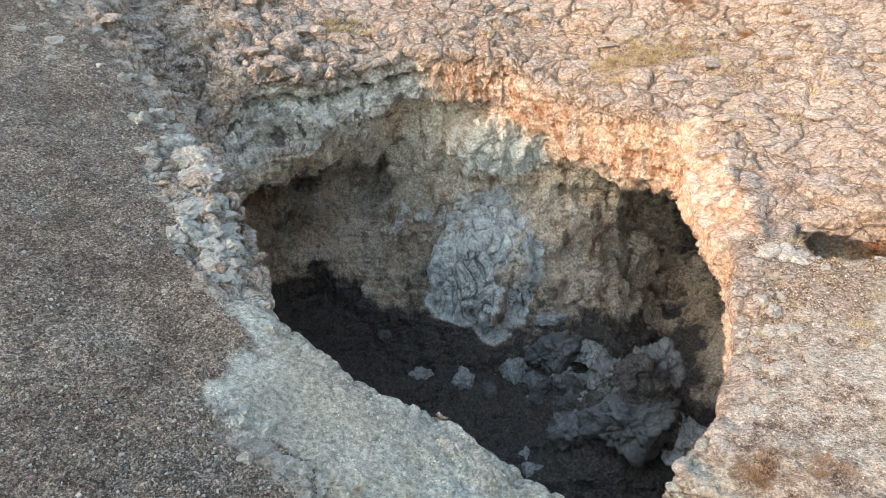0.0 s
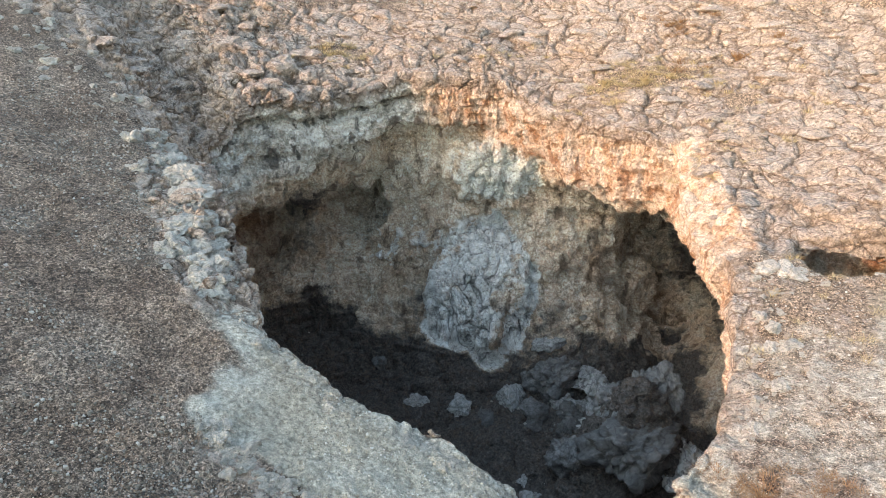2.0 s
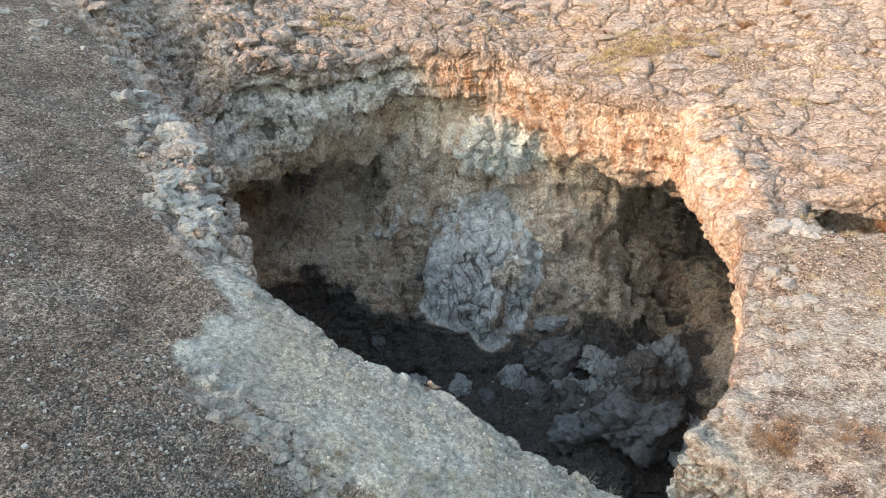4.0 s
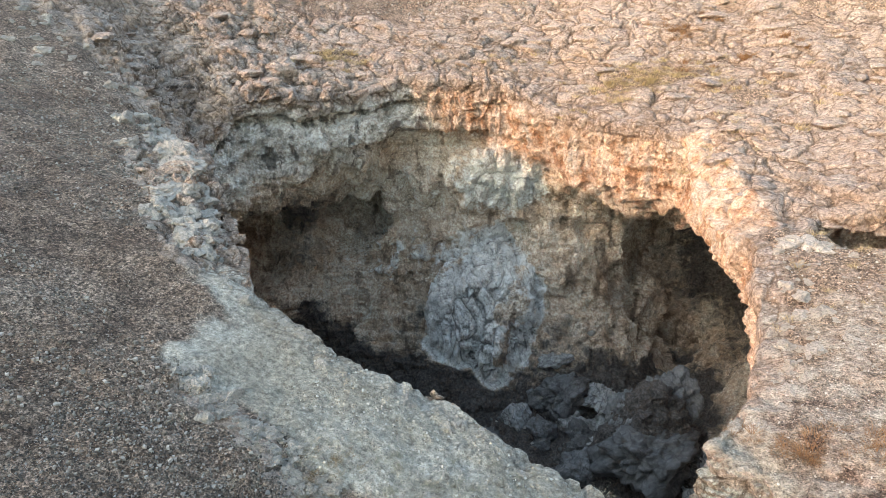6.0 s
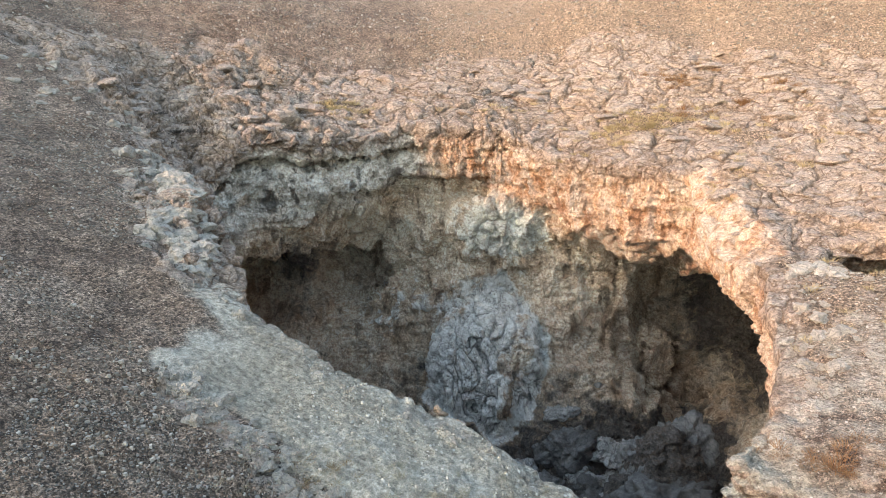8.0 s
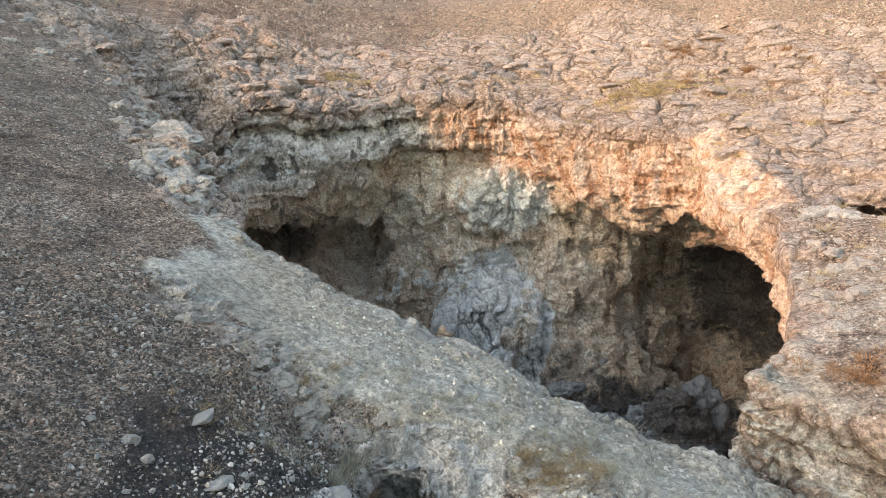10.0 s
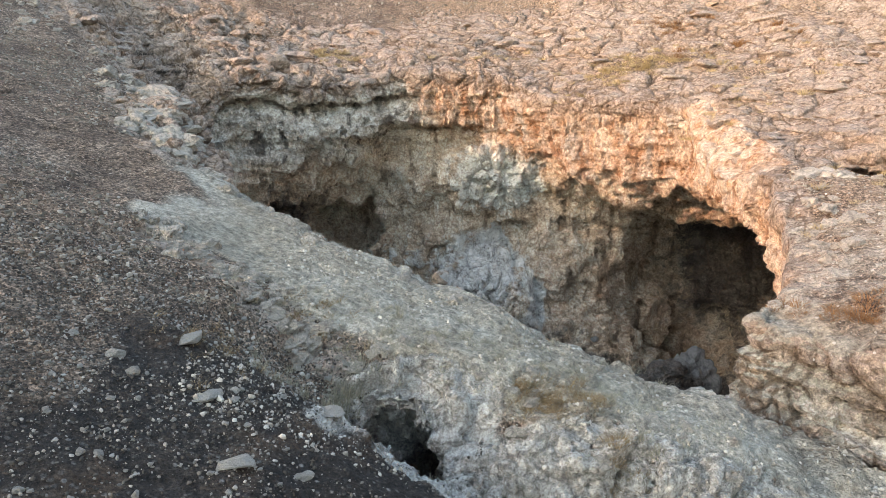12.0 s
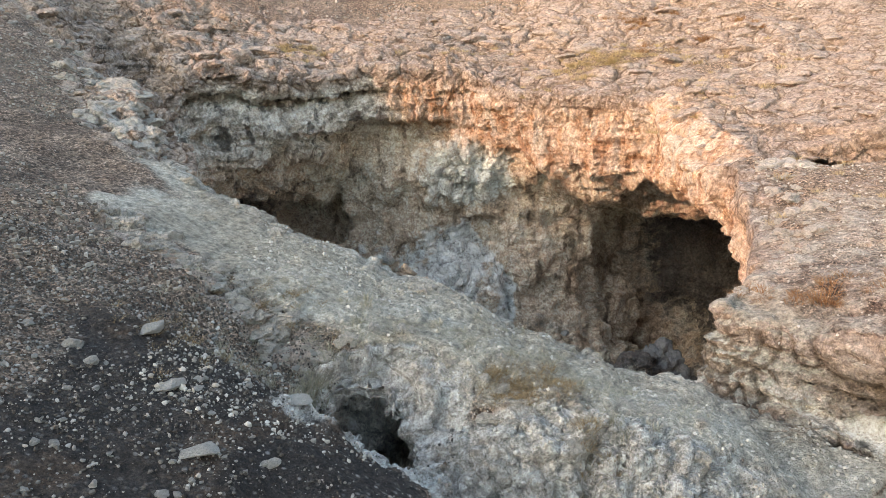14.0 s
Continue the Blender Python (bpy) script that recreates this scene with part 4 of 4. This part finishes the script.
stones_along("bedded_stone", [(-5.0, 11.8), (-4.2, 11.2), (-3.3, 10.9), (-2.4, 10.2), (-1.7, 9.4)], 130, 0.16, 0.17, 0.5,
             "pale stone in a broken line across the spur", "stones across the spur", 4)
stones_along("spur_stone", [(-0.4, 9.5), (0.6, 9.2), (1.6, 8.7), (2.6, 8.4), (3.8, 8.5)], 60, 0.45, 0.1, 0.4,
             "pale stone bedded in the front of the spur", "stones on the spur", 6)
stones_along("cleft_stone", [(10.6, 20.0), (12.5, 19.8), (15.0, 18.9), (18.5, 18.0)], 70, 0.35, 0.25, 1.1,
             "pale limestone block along the edge of a cleft", "stones along the rim", 7)
stones_along("edge_stone", [(10.6, 19.5), (10.0, 17.0), (8.7, 14.8), (7.3, 12.8)], 70, 0.4, 0.15, 0.8,
             "pale limestone block on the pit's edge", "stones along the rim", 8)
cap_rocks = [rock_mesh("cap_rock", 140 + q, KARST, 3, 15, 0.06, 0.02, 0.6) for q in range(2)]
place("boulder", cap_rocks[0], -7.6, 34.4, top_z(-7.6, 34.4) + 0.1, 1.6, 1.4, 1.3, 30, "rounded pinkish boulder resting on the cliff top", "boulder")
place("boulder", cap_rocks[1], -6.4, 34.2, top_z(-6.4, 34.2) + 0.05, 1.0, 1.0, 0.9, 80, "rounded pinkish boulder resting on the cliff top", "boulder")
place("boulder", rim_rocks[7], -8.1, 21.4, top_z(-8.1, 21.4) - 0.05, 1.7, 1.3, 0.9, 10, "flat pale boulder on the pit's edge", "boulder")

# ---- brow stones round the little cave ----
for q, (x, y, k, up) in enumerate(((-1.35, 9.35, 0.5, 0.0), (-0.95, 9.65, 0.6, 0.02), (-0.6, 9.85, 0.45, 0.05), (-0.15, 9.9, 0.5, 0.05), (0.95, 9.1, 0.45, 0.0), (1.0, 8.5, 0.5, 0.0),
                                   (-1.25, 8.5, 0.35, 0.0), (-0.95, 8.1, 0.4, 0.0))):
    place("brow_stone", rim_rocks[q % 9], x, y, top_z(x, y) + up - 0.05, k * 0.75, k * 0.55, k * 0.4, 37 * q, "pale weathered rock round the mouth of a small cave", "stone", "rocks round the small cave", 8)

# ---- slabs that stand proud of the plateau, parts of the ground ----
slabs = [rock_mesh("rock_slab", 400 + q, KARST, 3, 15, 0.05, 0.0, 0.5) for q in range(10)]
rs = random.Random(77)
made = 0
while made < 280:
    x, y = rs.uniform(-15, 19), rs.uniform(20.5, 42)
    gx_, gy_ = np.array([x]), np.array([y])
    d = float(outline_distance(gx_, gy_, RIM)[0])
    if d < 0.7 or (13.5 < x and 19.5 < y < 22.8) or float(sample(ROCKY, np.array([[x, y, 0]]))[0]) < 0.6:
        continue
    k = 0.3 + 0.9 * rs.random() ** 2.5
    ob = new("rock_slab", slabs[rs.randrange(10)])
    ob.parent = GROUND
    ob.matrix_world = pose(x, y, top_z(x, y) - 0.10 * k, rs.uniform(-10, 10), rs.uniform(-10, 10), rs.uniform(-35, 35)) @ Matrix.Diagonal((k * 1.5, k, k * 0.5, 1))
    made += 1

# ---- stones in the dark hollow before the spur ----
field_rocks = [hull_mesh("field_rock", 200 + q, FIELD_STONE) for q in range(9)]
for (x, y, k, f) in ((-2.62, 6.95, 0.34, 0.35), (-3.15, 8.1, 0.34, 0.3), (-2.05, 5.85, 0.32, 0.5), (-3.75, 7.35, 0.22, 0.8), (-3.45, 7.05, 0.2, 0.8), (-1.42, 6.0, 0.17, 0.7),
                     (-2.35, 7.0, 0.14, 0.6), (-1.4, 7.5, 0.34, 0.35)):
    place("field_stone", field_rocks[int(x * 50) % 9], x, y, top_z(x, y) + 0.05 * k, k * 1.3, k, k * f, x * 90, "grey flat stone lying on dark earth", "stone", "loose stones", 0)
rng = random.Random(12)
for q in range(300):
    x, y = rng.uniform(-5.2, 0.0), rng.uniform(4.6, 9.5)
    if x > -1.2 and y < 9:
        continue
    k = 0.03 + 0.085 * rng.random() ** 3
    place("field_stone", field_rocks[q % 9], x, y, top_z(x, y) + 0.1 * k, k * 1.3, k, k * 0.8, rng.uniform(0, 360), "small pale stone on dark earth", "stone", "loose stones", rng.uniform(-20, 20))


# ---- gravel: more stones than one could count ----
def gravel(name, count, area, low, high, mat, seed, keep):
    r = np.random.RandomState(seed)
    bm = bmesh.new()
    if low < 0.009:
        bmesh.ops.create_icosphere(bm, subdivisions=1, radius=1.0)
    else:
        bmesh.ops.create_cube(bm, size=1.3)
        bmesh.ops.triangulate(bm, faces=bm.faces[:])
    base = np.array([v.co[:] for v in bm.verts])
    tri = np.array([[v.index for v in f.verts] for f in bm.faces])
    bm.free()
    x0, y0, x1, y1 = area
    x, y = r.uniform(x0, x1, count * 3), r.uniform(y0, y1, count * 3)
    clump = flat_noise(x, y, 1.1, 3, seed * 0.37)
    ok = keep(x, y, outline_distance(x, y, RIM)) & (np.hypot(x + 0.35, y - 8.75) > 0.85) & (r.rand(len(x)) < 0.55 + 0.55 * clump)
    x, y = x[ok][:count], y[ok][:count]
    m = len(x)
    k = low + (high - low) * r.rand(m) ** 4
    a = r.uniform(0, 6.28, m)
    v = base[None] * (k[:, None] * r.uniform(0.5, 1.2, (m, 3)))[:, None, :] * r.uniform(0.7, 1.25, (m, len(base), 1))
    ca, sa = np.cos(a)[:, None], np.sin(a)[:, None]
    v = np.stack([v[..., 0] * ca - v[..., 1] * sa + x[:, None], v[..., 0] * sa + v[..., 1] * ca + y[:, None], v[..., 2] + (near_tops(x, y) + 0.25 * k)[:, None]], -1)
    t = tri[None] + len(base) * np.arange(m)[:, None, None]
    me = mesh_from(name, v.reshape(-1, 3), t.reshape(-1, 3), {}, mat)
    me.polygons.foreach_set("use_smooth", np.zeros(len(me.polygons), bool))
    return tagged(new(name, me), "scattered pale gravel on brown earth", "gravel", kind="stuff")


def gravel_material(name, low, middle, high):
    m, n, l, b = material(name, 0.92)
    geo = n.new("ShaderNodeNewGeometry")
    col = ramp(n, l, geo.outputs["Random Per Island"], [(0.0, low), (0.6, middle), (1.0, high)])
    l.new(col, b.inputs["Base Color"])
    return m


GRAVEL = gravel_material("gravel", (0.10, 0.085, 0.07), (0.19, 0.168, 0.145), (0.40, 0.37, 0.33))
GREY_GRAVEL = gravel_material("grey_gravel", (0.035, 0.030, 0.027), (0.10, 0.088, 0.077), (0.36, 0.335, 0.305))
PALE_GRAVEL = gravel_material("pale_gravel", (0.26, 0.235, 0.20), (0.40, 0.37, 0.32), (0.54, 0.505, 0.455))
gravel("gravel", 20000, (-16, 7.5, 1, 27), 0.010, 0.055, GRAVEL, 21, lambda x, y, d: (d > 0.4) & (y - 0.25 * x > 10) & (y < 16 - 1.1 * x) & (((x + 4.8) * 0.52 + (y - 11.5) * 0.85 < 0.3) | (y > 17)))
gravel("gravel_near", 27000, (-6.5, 4.3, 0.5, 10.5), 0.006, 0.028, GREY_GRAVEL, 22, lambda x, y, d: (x + 4.8) * 0.52 + (y - 11.5) * 0.85 < 0.3)
gravel("gravel_far", 12000, (-28, 35, 28, 49), 0.02, 0.10, GRAVEL, 23, lambda x, y, d: (y > 41 - 0.6 * np.maximum(x - 9, 0)) | (x < -8))
gravel("gravel_block", 6000, (6, 9, 20, 20), 0.008, 0.04, PALE_GRAVEL, 24, lambda x, y, d: (d > 0.2) & ((x - 5.6) * 0.86 + (y - 11.8) * 0.51 > 0))
gravel("gravel_spur", 7000, (-3, 6.5, 8, 14), 0.006, 0.042, PALE_GRAVEL, 25, lambda x, y, d: (d > 0.2) & ((x - 5.6) * 0.86 + (y - 11.8) * 0.51 < -0.3))


# ---- dry grass ----
def grass_material(name, low, high):
    m, n, l, b = material(name, 0.8)
    geo = n.new("ShaderNodeNewGeometry")
    l.new(mixed(n, l, geo.outputs["Random Per Island"], low, high), b.inputs["Base Color"])
    return m


STRAW = grass_material("straw", (0.30, 0.22, 0.11), (0.50, 0.40, 0.24))
RUSSET = grass_material("russet_scrub", (0.16, 0.08, 0.04), (0.34, 0.20, 0.10))
GREY_GRASS = grass_material("grey_grass", (0.20, 0.18, 0.13), (0.42, 0.38, 0.29))
TWIG = grass_material("dark_twigs", (0.05, 0.04, 0.035), (0.13, 0.10, 0.08))


def tuft_mesh(name, seed, mat, blades, height, width, lean):
    r = np.random.RandomState(seed)
    pts, quads = [], []
    for q in range(blades):
        a, b = r.uniform(0, 6.28), r.uniform(0, 6.28)
        rad = 0.5 * r.rand() ** 0.7
        base = np.array((math.cos(a) * rad * lean, math.sin(a) * rad * lean, -0.02))
        out = np.array((math.cos(a) * rad + 0.25 * math.cos(b), math.sin(a) * rad + 0.25 * math.sin(b), 0)) * lean * 1.1
        hh = height * r.uniform(0.5, 1.0)
        side = np.array((-math.sin(b), math.cos(b), 0)) * width
        k = len(pts)
        for t in (0, 0.5, 1.0):
            c = base + out * t * t + np.array((0, 0, hh * (t - 0.18 * t * t)))
            w = side * (1 - 0.85 * t)
            pts += [c - w, c + w]
        quads += [(k, k + 1, k + 3, k + 2), (k + 2, k + 3, k + 5, k + 4)]
    return mesh_from(name, np.array(pts), np.array(quads), {}, mat)


straw_tufts = [tuft_mesh("straw_tuft", 300 + q, STRAW, 60, 0.32, 0.012, 0.5) for q in range(3)]
russet_tufts = [tuft_mesh("russet_tuft", 310 + q, RUSSET, 80, 0.30, 0.012, 0.6) for q in range(3)]
grey_tufts = [tuft_mesh("grey_tuft", 320 + q, GREY_GRASS, 90, 0.42, 0.006, 0.4) for q in range(3)]
twig_tufts = [tuft_mesh("twig_shrub", 330 + q, TWIG, 90, 0.24, 0.010, 0.8) for q in range(2)]


def tufts(kind_of, meshes, spots, label, category, group, seed):
    r = random.Random(seed)
    for (cx, cy, rx, ry, count, low, high) in spots:
        for q in range(count):
            x, y = r.gauss(cx, rx), r.gauss(cy, ry)
            k = r.uniform(low, high)
            place(kind_of, meshes[r.randrange(len(meshes))], x, y, top_z(x, y) - 0.02, k, k, k * r.uniform(0.8, 1.1), r.uniform(0, 360), label, category, group)


def grass_stuff(name, meshes, spots, label, seed):
    """Short grass that nobody could count, as one mesh."""
    r = random.Random(seed)
    forms = [(np.array([v.co[:] for v in me.vertices]), np.array([p.vertices[:] for p in me.polygons])) for me in meshes]
    pts, quads, start = [], [], 0
    for (cx, cy, rx, ry, count, low, high) in spots:
        for q in range(count):
            x, y, k, a = r.gauss(cx, rx), r.gauss(cy, ry), r.uniform(low, high), r.uniform(0, 6.28)
            v, f = forms[r.randrange(len(forms))]
            w = k * np.stack([v[:, 0] * math.cos(a) - v[:, 1] * math.sin(a), v[:, 0] * math.sin(a) + v[:, 1] * math.cos(a), v[:, 2]], 1)
            pts.append(w + np.array((x, y, top_z(x, y) - 0.01)))
            quads.append(f + start)
            start += len(v)
    me = mesh_from(name, np.concatenate(pts), np.concatenate(quads), {}, meshes[0].materials[0])
    return tagged(new(name, me), label, "grass", kind="stuff")


tufts("grass_tuft", straw_tufts, ((9.6, 33.1, 2.1, 0.75, 110, 0.5, 1.1), (-5.2, 36.6, 1.0, 0.6, 22, 0.7, 1.3), (11.5, 26.5, 1.2, 1.2, 8, 0.6, 1.0), (13.5, 29.0, 1.8, 1.5, 16, 0.6, 1.1),
                                  (3.2, 36.5, 1.6, 0.5, 12, 0.6, 1.0), (12.0, 17.0, 1.4, 1.4, 14, 0.5, 0.9)),
      "dry straw-coloured grass tuft among limestone slabs", "grass", "dry grass tufts", 41)
tufts("scrub_tuft", russet_tufts, ((12.3, 36.6, 0.9, 0.6, 14, 0.7, 1.2), (15.0, 33.5, 1.4, 0.5, 12, 0.7, 1.2), (7.6, 11.6, 0.35, 0.25, 9, 0.4, 0.8), (8.6, 11.3, 0.45, 0.25, 12, 0.4, 0.8), (6.8, 12.4, 0.3, 0.2, 5, 0.3, 0.6)),
      "low russet dry scrub growing from rock cracks", "shrub", "russet scrub", 42)
tufts("grass_tuft", grey_tufts, ((-0.2, 11.0, 1.2, 0.5, 14, 0.3, 0.5), (2.2, 10.0, 0.8, 0.4, 10, 0.3, 0.5), (-1.35, 8.9, 0.2, 0.2, 6, 0.8, 1.2), (-2.0, 8.6, 0.35, 0.3, 8, 0.4, 0.8), (2.7, 8.3, 0.25, 0.2, 4, 0.4, 0.8), (-0.6, 10.2, 0.8, 0.4, 8, 0.3, 0.6)),
      "withered grey-brown grass tuft on the spur", "grass", "withered grass tufts", 43)
BROWN_GRASS = grass_material("brown_grass", (0.13, 0.085, 0.045), (0.36, 0.26, 0.15))
stubble = [tuft_mesh("grass_stubble", 350 + q, BROWN_GRASS, 60, 0.13, 0.0045, 0.3) for q in range(3)]
grass_stuff("grass_stubble", stubble, ((1.35, 8.95, 0.22, 0.25, 60, 0.6, 1.1), (1.95, 9.2, 0.2, 0.2, 30, 0.6, 1.0), (-1.9, 10.0, 0.35, 0.3, 26, 0.6, 1.1), (2.3, 8.0, 0.15, 0.12, 14, 0.6, 1.0), (-3.0, 8.3, 0.3, 0.4, 24, 0.5, 0.9)),
            "short brown dry grass on the stony spur", 46)
fuzz = [tuft_mesh("grass_fuzz", 340 + q, GREY_GRASS, 40, 0.14, 0.004, 0.35) for q in range(3)]
grass_stuff("thin_grass", fuzz, ((0.5, 9.8, 1.6, 0.6, 70, 0.6, 1.2), (3.0, 9.4, 1.0, 0.5, 30, 0.6, 1.2), (-2.6, 10.2, 0.9, 0.5, 30, 0.6, 1.2)),
            "thin withered grass on pale dust", 45)
tufts("low_shrub", twig_tufts, ((-12.0, 31.5, 0.9, 1.2, 26, 0.5, 1.0), (-13.5, 36.0, 1.8, 1.5, 26, 0.5, 1.0), (-9.5, 37.5, 1.4, 1.5, 14, 0.4, 0.8), (-10.9, 17.6, 0.2, 0.2, 2, 0.9, 1.2), (-8.6, 17.0, 0.2, 0.2, 1, 0.9, 1.0), (-9.6, 15.0, 1.2, 1.5, 4, 0.4, 0.7)),
      "small dark leafless shrub on the stony slope", "shrub", "dark shrubs", 44)
